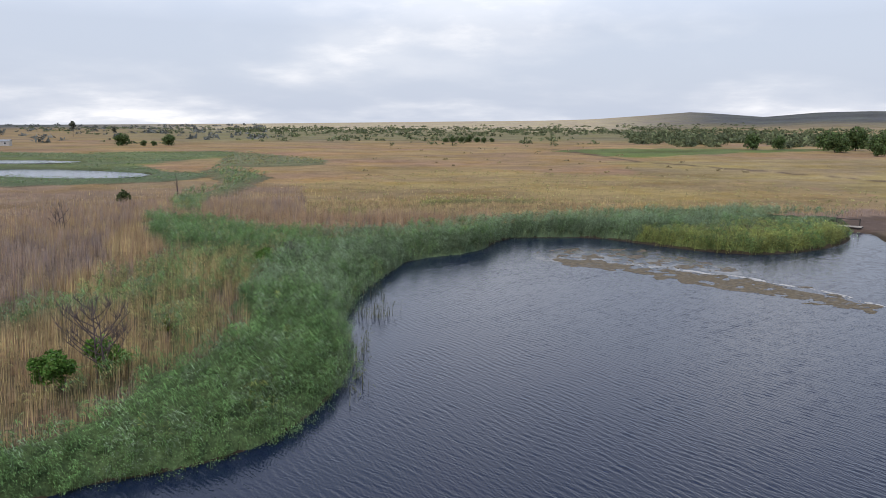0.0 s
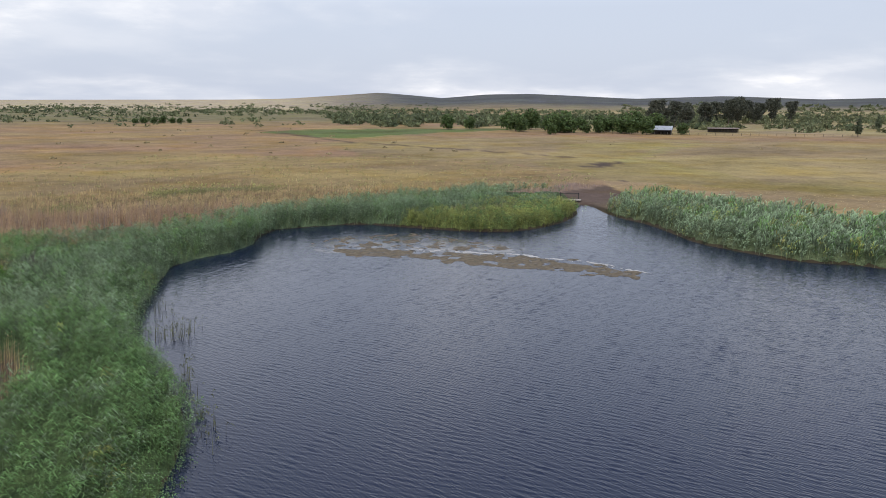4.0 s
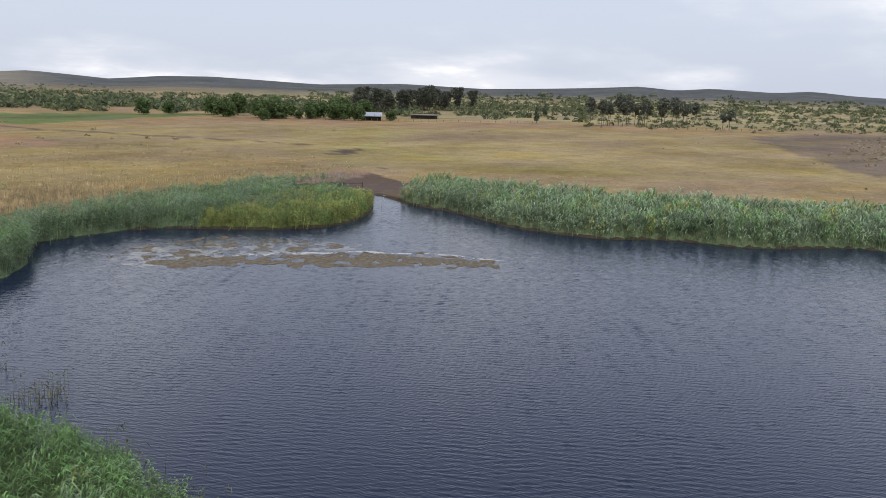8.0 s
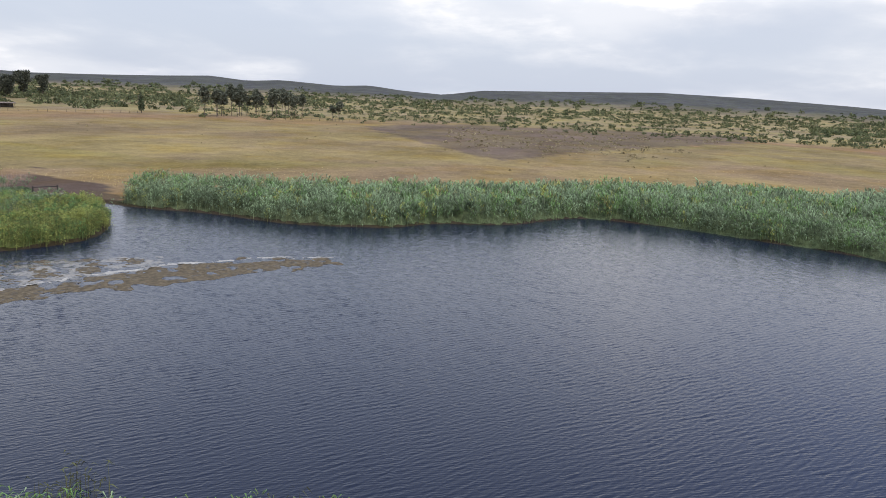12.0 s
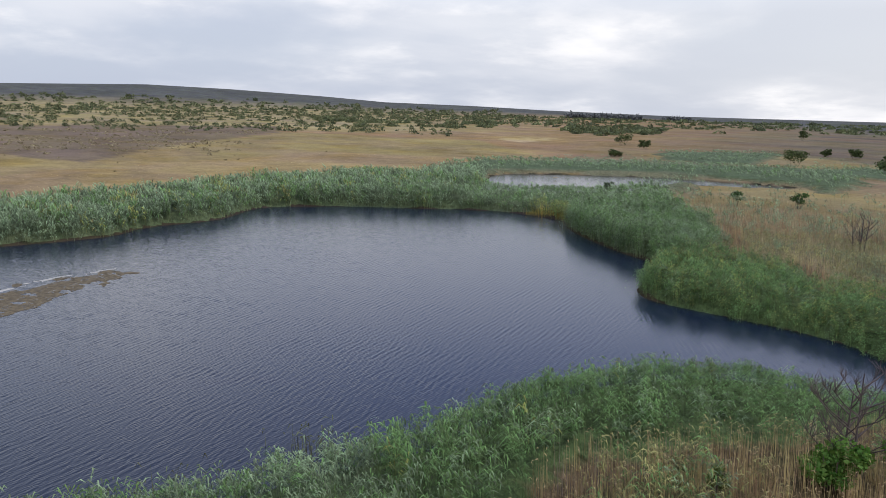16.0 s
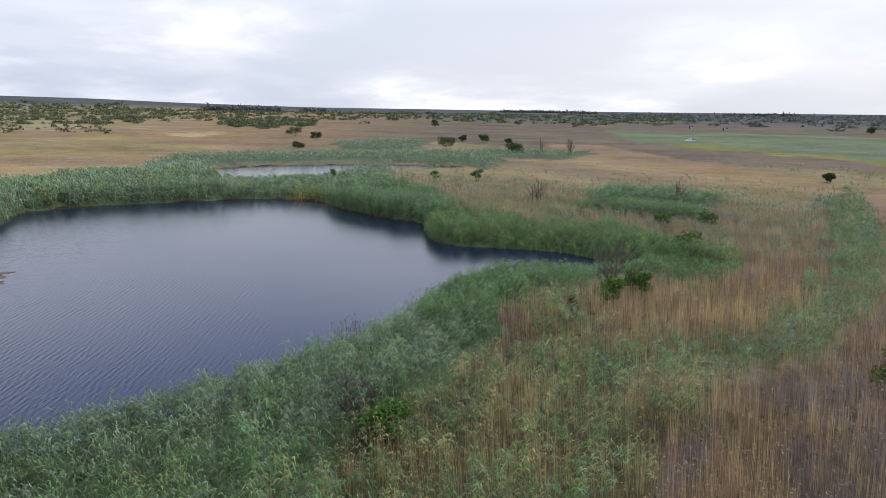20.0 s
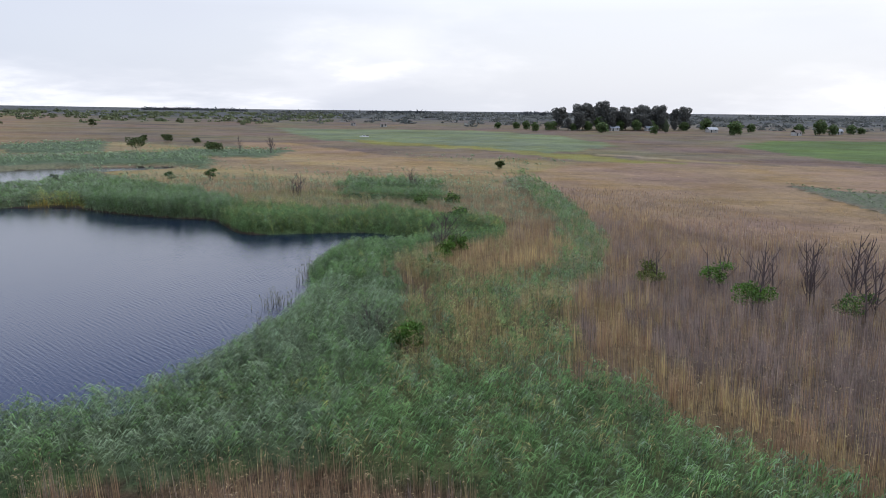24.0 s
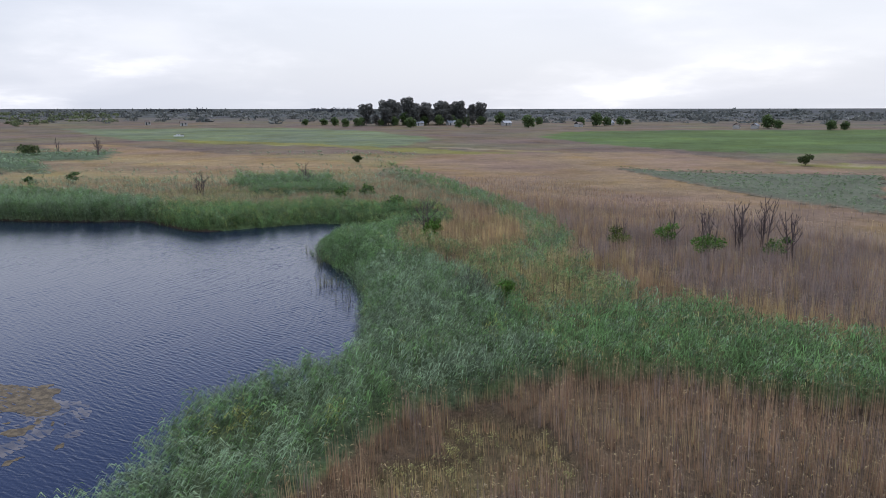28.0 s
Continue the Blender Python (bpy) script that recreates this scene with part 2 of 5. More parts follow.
# oily slick that stays smooth in the wind
SLICK, t, b = material("smooth_slick")
t.links.new(mixc(t, ramp(t, noise_at(t, 0.8, 5.0), 0.4, 0.6), (0.05, 0.042, 0.035), (0.12, 0.10, 0.08)), b.inputs["Base Color"])
b.inputs["Roughness"].default_value = 0.12
b.inputs["IOR"].default_value = 1.4

# floating mats
MAT, t, b = material("floating_algae_mat")
m1 = noise_at(t, 2.2, 7.0, 0.7)
c = mixc(t, ramp(t, m1, 0.4, 0.62), (0.07, 0.054, 0.033), (0.16, 0.125, 0.075))
t.links.new(c, b.inputs["Base Color"])
b.inputs["Roughness"].default_value = 0.7
b.inputs["Specular IOR Level"].default_value = 0.2
t.links.new(node(t, "ShaderNodeBump", {"Strength": 0.5, "Distance": 0.05, "Height": noise_at(t, 5.0, 4.0)}).outputs[0], b.inputs["Normal"])
FOAM = plain("wind_blown_foam", (0.36, 0.35, 0.33), 0.6, grain=2.5, vary=0.15, bump=0.3)

# ---- plan ----
rng = np.random.default_rng(7)
POND = [(-17, 24), (-15.5, 27), (-11.7, 28.4), (-9.7, 29.7), (-8, 31.4), (-6.5, 34.7), (-5.7, 38), (-5.3, 42.6), (-6.5, 47.3),
        (-7.6, 51.5), (-7.2, 55.6), (-7.5, 62), (-5, 72), (-3.4, 79), (4.2, 83.2), (8.6, 94.2), (13, 94.9), (20.5, 95.1), (25.6, 89.8),
        (31.8, 83.7), (38, 81.6), (45.5, 84.7), (50, 88), (54, 92), (56.5, 96), (58, 100.5), (60.5, 99), (58, 93), (56.4, 87), (56.5, 80.5),
        (54.2, 72.5), (52.5, 67.5), (53.5, 60), (55, 54.5), (60, 51), (62, 41.5), (66, 38), (71.5, 33.5), (72.5, 30), (69.8, 21),
        (63.3, 11.8), (59.2, 4.5), (55.3, 0.2), (51.8, -1), (45, -2.2), (42.3, -1.2), (38.5, 2), (30, 5.6), (23, 7.8), (18.5, 8.3), (16, 9.6), (14.3, 12.5),
        (11.5, 17), (9.8, 19.6), (6.6, 21.2), (1.9, 19.7), (-4.3, 17.9), (-9, 17.6), (-13, 20)]
POND_2 = [(83, -17), (95, -25), (112, -40), (109, -50), (105, -57), (98, -68), (90, -79), (80, -80), (66, -88), (60, -87), (66, -78), (76, -68), (74, -56), (67, -43), (66, -33), (69, -24), (72, -15), (78, -13)]
POND_3 = [(-150, 236), (-136, 239), (-112, 229), (-87, 214), (-86, 197), (-107, 194), (-127, 202), (-152, 212)]
POND_4 = [(-195, 286), (-174, 282), (-155, 281), (-134, 271), (-143, 258), (-161, 257), (-190, 262)]
POOL = [(1.5, -1.5), (-1, -4.5), (-6, -7.5), (-5, -4), (-3, -1)]
PONDS = [POND, POND_2, POND_3, POND_4, POOL]


def smooth_line(pts, rounds=2, closed=True):
    p = np.array(pts, float)
    for _ in range(rounds):
        q = np.roll(p, -1, 0) if closed else p[1:]
        a = p if closed else p[:-1]
        p2 = np.empty((len(a) * 2, 2))
        p2[0::2], p2[1::2] = a * 0.75 + q * 0.25, a * 0.25 + q * 0.75
        p = p2
    return p


def inside(x, y, poly):
    poly = np.asarray(poly, float)
    r = np.zeros(x.shape, bool)
    j = len(poly) - 1
    for i in range(len(poly)):
        xi, yi, xj, yj = *poly[i], *poly[j]
        if yi != yj:
            r ^= ((yi > y) != (yj > y)) & (x < (xj - xi) * (y - yi) / (yj - yi) + xi)
        j = i
    return r


def edge_distance(x, y, poly, closed=True):
    poly = np.asarray(poly, float)
    d = np.full(x.shape, 1e9)
    for i in range(len(poly) if closed else len(poly) - 1):
        a, b = poly[i], poly[(i + 1) % len(poly)]
        e = b - a
        s = np.clip(((x - a[0]) * e[0] + (y - a[1]) * e[1]) / (e @ e), 0, 1)
        d = np.minimum(d, np.hypot(x - a[0] - s * e[0], y - a[1] - s * e[1]))
    return d


def wave(x, y, size, seed=0):
    """Smooth noise of about -1 to 1 on the plan, from a few turned sine waves."""
    r = np.random.default_rng(seed)
    v = np.zeros(x.shape)
    for k in range(7):
        a, f, p = r.uniform(0, 6.28), r.uniform(0.6, 2.2) / size * 3.14, r.uniform(0, 6.28)
        v += np.sin((x * np.cos(a) + y * np.sin(a)) * f + p + 1.3 * np.sin((y * np.cos(a) - x * np.sin(a)) * f * 0.7 + p * 2))
    return v / 3.6


POND_LINES = [smooth_line(p, 1) for p in PONDS]
SKYLINE = [(0, 0.40), (8, 0.48), (12, 0.58), (16, 0.85), (19.5, 1.10), (22, 0.92), (24.5, 0.72), (28, 1.02), (31.5, 1.08), (34, 0.98), (39.5, 0.74), (46, 0.95),
           (52.5, 0.72), (57, 0.84), (61, 0.98), (64.5, 1.16), (67.2, 0.92), (69.7, 1.10), (74, 0.88), (76.5, 1.02), (79, 0.75), (82.4, 0.58), (85.4, 1.02), (95, 1.30),
           (99, 1.42), (105, 1.28), (112, 0.96), (117, 0.64), (124, 0.53), (130, 0.33), (140, 0.12), (160, 0.05), (200, 0.12), (240, 0.2), (300, 0.1), (330, 0.1), (345, 0.22), (360, 0.40)]
SKY_AZ, SKY_EL = np.array(SKYLINE).T


def terrain(x, y):
    r = np.hypot(x - 20, y - 50)
    az = np.degrees(np.arctan2(x + 10, y - 40)) % 360
    z = 0.3 + 0.011 * np.clip(r - 140, 0, 460) + 0.004 * np.clip(r - 600, 0, 1600)
    z = z + wave(x, y, 40, 3) * 0.10 * np.clip((r - 100) / 150, 0, 1) + wave(x, y, 260, 5) * 1.2 * np.clip((r - 450) / 900, 0, 1)
    ridge = 15.5 + 3400 * np.tan(np.radians(np.interp(az, SKY_AZ, SKY_EL)))
    s = np.clip((r - 1300) / 2100, 0, 1)
    s = s * s * (3 - 2 * s)
    return z * (1 - s) + ridge * s


def bed(x, y):
    """Ground with the ponds' hollows."""
    z = terrain(x, y)
    for line in POND_LINES:
        ins = inside(x, y, line)
        d = edge_distance(x, y, line)
        near = np.clip(1.0 - d / 1.1, 0, 1)
        z = np.where(ins, np.minimum(z, -0.25 - 0.9 * np.clip(d / 4, 0, 1)), z * (1 - near) - 0.22 * near)
    return z


# colours of the plant cover
GREEN, TEAL, LIME, OLIVE = (0.134, 0.228, 0.079), (0.192, 0.258, 0.150), (0.255, 0.275, 0.08), (0.27, 0.25, 0.105)
GOLD, STRAW, DRYRED, PURPLE = (0.54, 0.415, 0.21), (0.46, 0.38, 0.235), (0.40, 0.268, 0.165), (0.33, 0.258, 0.222)
ORANGE = (0.46, 0.31, 0.07)

# zone: outline, share of each cover, height
COVERS = [GREEN, TEAL, LIME, OLIVE, GOLD, STRAW, DRYRED, PURPLE, ORANGE]
G, T, L, O, D, S, R, P, N = range(9)
ZONES = [
    ([(-75, -50), (60, -50), (60, 10), (-5, 30), (-5, 90), (0, 140), (-75, 140)], {R: .45, D: .25, P: .30}, 2.1),
    # marsh far south
    ([(-60, -120), (140, -200), (160, -40), (100, 0), (60, -40), (20, -10), (-25, 15), (-60, 10)], {S: .42, R: .30, T: .20, O: .08}, 1.7),
    ([(-30, -98), (60, -215), (85, -216), (46, -112), (6, -80), (-37, -69)], {R: .55, S: .45}, 1.3),
    ([(20, -60), (60, -95), (70, -140), (55, -150), (30, -120), (0, -70)], {R: .4, S: .5, T: .1}, 1.4),
    ([(45, -125), (85, -125), (85, -160), (45, -165)], {T: .8, G: .2}, 2.2),
    ([(110, -120), (155, -146), (143, -185), (117, -146)], {T: .85, G: .15}, 2.4),
    ([(80, -140), (130, -120), (150, -90), (100, -60), (70, -110)], {T: .55, S: .45}, 1.6),
    # east, behind the green bank
    ([(70, 98), (86, 131), (110, 95), (145, 53), (170, 13), (194, -27), (150, -70), (112, -20), (94, 25), (83, 46), (74, 64)], {S: .45, D: .35, R: .2}, 0.8),
    # north marsh
    ([(-3, 90), (9, 100), (23, 106), (42, 112), (60, 112), (86, 131), (95, 160), (60, 215), (0, 230), (-40, 180), (-30, 100)], {D: .50, R: .24, O: .26}, 0.9),
    ([(-4, 128), (5, 134), (20, 134), (20, 139), (5, 144), (-4, 139)], {O: .6, L: .15, D: .25}, 1.0),
    ([(-150, 20), (-40, -20), (-31, 40), (-30, 74), (-37, 87), (-45, 125), (-20, 100), (-35, 180), (-60, 190), (-150, 160)], {P: .45, R: .3, D: .25}, 2.2),
    ([(-51, 95), (-30, 100), (-33, 73), (-60, 60), (-75, 108)], {P: .40, R: .30, D: .30}, 2.2),
    ([(-74, 236), (-50, 201), (-48, 175), (-46, 147), (-46, 135), (-39, 112), (-28, 96), (-37, 94), (-40, 105), (-51, 133), (-54, 150), (-51, 161), (-55, 181), (-75, 225)], {T: .40, G: .22, O: .2, D: .18}, 1.9),
    ([(-213, 344), (-167, 333), (-137, 359), (-105, 364), (-89, 327), (-102, 284), (-106, 251), (-84, 219), (-72, 218), (-67, 203), (-73, 186), (-85, 180), (-105, 168), (-160, 185), (-200, 220), (-230, 300)], {T: .6, G: .2, O: .2}, 0.75),
    ([(-95, 345), (-48, 290), (-44, 261), (-63, 246), (-80, 251), (-92, 300)], {T: .45, O: .35, D: .2}, 1.6),
    ([(-20, 118), (-16, 125), (-9, 106), (-13, 103)], {O: .6, L: .2, D: .2}, 0.9),
    ([(-98, -56), (-111, -37), (-130, -26), (-150, -18), (-96, 33), (-92, 10)], {T: .55, G: .15, P: .30}, 0.8),
    ([(-74, 51), (-67, 27), (-43, 43), (-31, 57), (-30, 74), (-37, 87), (-60, 80)], {P: .62, R: .2, D: .18}, 2.4),
    ([(-150, -110), (-60, -125), (-38, -77), (-39, -37), (-40, 0), (-60, 20), (-150, 20)], {P: .45, R: .42, D: .13}, 1.2),
    ([(-98, -56), (-111, -37), (-130, -26), (-150, -18), (-96, 33), (-92, 10)], {T: .55, G: .15, P: .30}, 0.8),
    # west bank, inland
    ([(-15, 41), (-18, 53), (-17, 66), (-13, 77), (-23, 80), (-28.5, 71), (-30.5, 57), (-33, 40), (-31, 28), (-24, 27)], {D: .48, O: .16, G: .20, T: .10, R: .06}, 2.3),
    ([(-22, 31), (-17, 42), (-22, 50), (-28, 49), (-35, 37), (-34, 26)], {D: .55, R: .3, O: .15}, 2.2),
    ([(-22, 62), (-30, 53), (-35, 48), (-39.5, 26), (-40, 0), (-39.5, -37), (-38, -77), (-32, -57), (-34.5, -20), (-35, 20), (-30, 45)], {T: .30, G: .20, D: .25, R: .25}, 2.1),
    ([(-37, 86), (-31.5, 78), (-29.5, 70), (-31.5, 57), (-35, 56), (-34, 70), (-38, 80), (-44, 95), (-42, 100)], {D: .5, R: .5}, 2.4),
    # green band
    ([(-4, 88), (-10, 86.5), (-15, 86), (-21, 88), (-29, 94.5), (-42, 104), (-42, 99), (-36.5, 87.5), (-31, 79), (-27, 75), (-15, 75), (-8, 68), (-3, 75)], {G: .62, T: .14, O: .10, D: .08, R: .06}, 2.5),
    ([(-17, 24), (-5, 28), (-3, 50), (-3, 70), (6, 80), (11, 93), (3, 96), (-5, 87.5), (-15, 85.5), (-17, 70), (-16.5, 55), (-14, 46), (-15.5, 38), (-18, 30), (-25, 27)], {G: .70, T: .22, L: .08}, 2.6),
    ([(-3, 50), (-3, 70), (6, 80), (11, 93), (3, 96), (-5, 87.5), (-15, 85.5), (-17, 70), (-16.5, 56), (-8, 51)], {T: .60, G: .32, L: .08}, 2.5),
    # dry bed north
    ([(-5, 87.5), (3, 96), (9, 103), (10, 110), (-43, 112), (-43, 103), (-29, 94.5), (-21, 88), (-15, 86)], {R: .66, P: .14, D: .20}, 2.3),
    ([(-8, 88.3), (-10.4, 88.3), (-12, 91), (-10, 96), (-7, 95.3), (-7, 92)], {O: .30, D: .30, R: .40}, 0.9),
    ([(-1.5, 93.6), (-4.2, 92), (-7.4, 92), (-6.5, 96), (-2, 96)], {D: .7, O: .3}, 1.0),
    # north bank
    ([(3, 96), (7, 91), (20, 92), (24, 87), (38, 80), (46, 83), (55, 91), (59, 100), (61, 106), (57, 114), (42, 112), (23, 106.5), (9, 101)], {T: .7, G: .3}, 2.3),
    ([(24, 89), (31, 82), (38, 80), (46, 83), (56, 94), (57, 98), (47, 94), (36, 93), (27, 94)], {L: .60, G: .40}, 1.7),
    ([(30, 95), (44, 95), (55, 99), (50, 101), (36, 98)], {S: .6, L: .4}, 1.8),
    ([(55, 108), (64, 113), (80, 121), (77, 127), (60, 121), (50, 113)], {P: .7, R: .3}, 1.8),
    ([(45, 97), (56, 93), (59.5, 99), (58, 108), (48, 106)], {T: .35, G: .30, L: .20, S: .15}, 1.15),
    # trodden bank at the channel's head
    ([(57, 99.5), (60, 98), (66, 101), (76, 107), (72, 112), (62, 108), (56.5, 103)], {}, 0.0),
    # east bank
    ([(61.5, 94), (57, 90), (56, 80), (52, 67), (54, 54), (61, 41), (70, 31), (67, 20), (57, 4), (70, -20), (92, -12), (108, -4), (96, 25), (84, 46), (75, 64), (73, 80), (70, 96)], {T: .62, G: .20, L: .12, O: .06}, 2.4),
    ([(57, 90), (56, 80), (52, 67), (54, 54), (56, 55), (55, 67), (59, 80), (60, 92)], {T: .74, L: .18, O: .08}, 2.1),
    # south bank
    ([(58, 5), (50, 0), (42, 0), (36, 6), (28, 10), (21, 12), (14, 11), (14, 0), (25, -12), (50, -30), (72, -40), (80, -20), (76, -10)], {G: .50, T: .40, S: .10}, 2.5),
    ([(45, -4), (60, 2), (72, 0), (80, -10), (72, -16), (64, -45), (50, -36)], {T: .55, G: .30, S: .15}, 1.7),
    ([(52.5, 2), (51, -5), (42, -5), (40, 3), (46, 2)], {N: .42, L: .28, G: .30}, 2.1),
    ([(70, -20), (95, -24), (113, -40), (108, -60), (98, -76), (86, -82), (70, -64), (62, -50), (66, -35), (90, -95), (125, -60), (120, -25), (95, -8)], {T: .75, S: .25}, 2.2),
    # reed belts beyond the second pond
    ([(150, -62), (112, -112), (85, -142), (58, -110), (50, -80), (62, -92), (80, -86), (92, -85), (101, -73), (112, -56), (117, -42), (100, -24), (122, -28)], {T: .72, G: .28}, 2.3),
    ([(161, -161), (139, -204), (108, -138), (132, -124)], {T: .8, G: .2}, 2.4),
    # headland and its back
    ([(15, 6), (16, 12), (12, 20), (8, 23), (-9, 20), (-13, 21), (-18, 25), (-27, 26), (-27, 17), (-18, 10), (-9, 4), (-2, 9), (8, 2), (12, 4)], {G: .70, L: .14, T: .16}, 2.15),
    ([(-6, -12), (-6, -2), (-1, 5), (7, 0), (12, 1), (15, -4), (22, -12), (8, -22), (-6, -16)], {S: .55, O: .22, T: .23}, 1.5),
    ([(4, -25), (-16, -27), (-18, -38), (2, -40)], {G: .5, T: .4, S: .1}, 2.4),
    ([(2, -12), (-16, -10), (-20, -14), (-14, -19), (0, -18)], {G: .6, T: .3, O: .1}, 2.4),
]
# ground covers outside the marsh: outline, colour
FIELDS = [
    ([(60, 215), (95, 160), (86, 131), (110, 95), (145, 53), (170, 13), (194, -27), (300, 0), (330, 110), (300, 142), (282, 184), (232, 242), (162, 301), (66, 285)], (0.375, 0.30, 0.165)),
    ([(86, 131), (110, 95), (145, 53), (120, 120), (140, 190), (200, 235), (160, 250), (100, 180)], (0.36, 0.30, 0.14)),
    ([(167, 49), (225, 17), (338, -65), (415, -86), (411, -8), (395, 85), (316, 122), (260, 100)], (0.235, 0.188, 0.145)),
    ([(170, 10), (225, 17), (338, -65), (250, -130), (150, -90)], (0.36, 0.295, 0.155)),
    ([(57, 376), (96, 412), (197, 391), (215, 375), (142, 349), (83, 310)], (0.15, 0.20, 0.075)),
    ([(-150, -232), (-190, -285), (-267, -290), (-420, -240), (-300, -60), (-215, -70), (-165, -105), (-150, -144)], (0.125, 0.195, 0.07)),
    ([(114, -400), (46, -395), (-27, -405), (-80, -330), (-95, -221), (-54, -165), (-16, -203), (49, -240)], (0.20, 0.255, 0.155)),
    ([(-29, -187), (-54, -140), (-107, -82), (-170, -25), (-175, -40), (-110, -100), (-60, -165), (-20, -215), (40, -255), (20, -215)], (0.27, 0.275, 0.09)),
    ([(-72, -163), (-110, -118), (-133, -68), (-200, -10), (-203, -14), (-136, -72), (-113, -123), (-75, -168)], (0.36, 0.31, 0.22)),
]
FIELDS += [
    ([(54, 98), (60, 94), (69, 99), (79, 107), (72, 114), (61, 110), (54, 105)], (0.15, 0.122, 0.092)),
    ([(60, 397), (76, 285), (92, 248), (107, 218), (118, 189), (120, 190), (110, 220), (95, 250), (79, 286), (63, 397)], (0.17, 0.125, 0.09)),
    ([(58, 101), (70, 103), (83, 112), (94, 130), (80, 121), (66, 119), (58, 108)], (0.14, 0.105, 0.085)),
    ([(102, 157), (124, 168), (130, 176), (122, 172), (104, 163)], (0.13, 0.10, 0.08)),
    ([(124, 169), (171, 203), (211, 229), (214, 234), (168, 208), (121, 174)], (0.36, 0.32, 0.15)),
    ([(262, -150), (280, -165), (262, -190), (232, -145)], (0.52, 0.42, 0.26)),
    ([(195, -429), (249, -415), (260, -440), (200, -450)], (0.16, 0.13, 0.11)),
]
# roughly the camera's ground track; plant sizes and tones are scaled from it
NEAR_LINE = [(-2, 12), (-22, 45), (-32, 78), (-24, 100), (0, 106)]


def soft_inside(x, y, poly, seed, ragged=1.0):
    """Inside an outline whose edge wanders a little."""
    p = np.array(poly, float)
    lo, hi = p.min(0) - 3 * ragged, p.max(0) + 3 * ragged
    near_ = np.nonzero((x > lo[0]) & (x < hi[0]) & (y > lo[1]) & (y < hi[1]))[0]
    r = np.zeros(x.shape, bool)
    if len(near_):
        a, b = x[near_], y[near_]
        r[near_] = inside(a + wave(a, b, 7, seed) * ragged, b + wave(a, b, 6, seed + 50) * ragged, poly)
    return r


def cover(x, y, pick):
    """For each place: the index of its plant cover, and the plants' height (0 where none stand)."""
    kind, high = np.full(x.shape, -1), np.zeros(x.shape)
    for i, (poly, share, h) in enumerate(ZONES):
        m = soft_inside(x, y, poly, i, 1.0)
        if not m.any():
            continue
        if not share:
            kind, high = np.where(m, -1, kind), np.where(m, 0.0, high)
            continue
        keys, odds = list(share), np.cumsum(list(share.values())) / sum(share.values())
        mixed = np.clip(pick * 0.6 + (wave(x, y, 5, i + 200) * 0.5 + 0.5) * 0.4, 0, 0.999)
        chosen = np.array(keys)[np.clip(np.searchsorted(odds, mixed), 0, len(keys) - 1)]
        kind, high = np.where(m, chosen, kind), np.where(m, h, high)
    return kind, high


def cover_mean(x, y):
    """For each place: the main plant cover, its height and the mean colour of the mix."""
    kind, high, tone_ = np.full(x.shape, -1), np.zeros(x.shape), np.zeros((len(x), 3))
    for i, (poly, share, h) in enumerate(ZONES):
        m = soft_inside(x, y, poly, i, 1.0)
        if not share:
            kind, high = np.where(m, -1, kind), np.where(m, 0.0, high)
            continue
        kind, high = np.where(m, max(share, key=share.get), kind), np.where(m, h, high)
        tone_[m] = sum(np.array(COVERS[key]) * part_ for key, part_ in share.items()) / sum(share.values())
    return kind, high, tone_


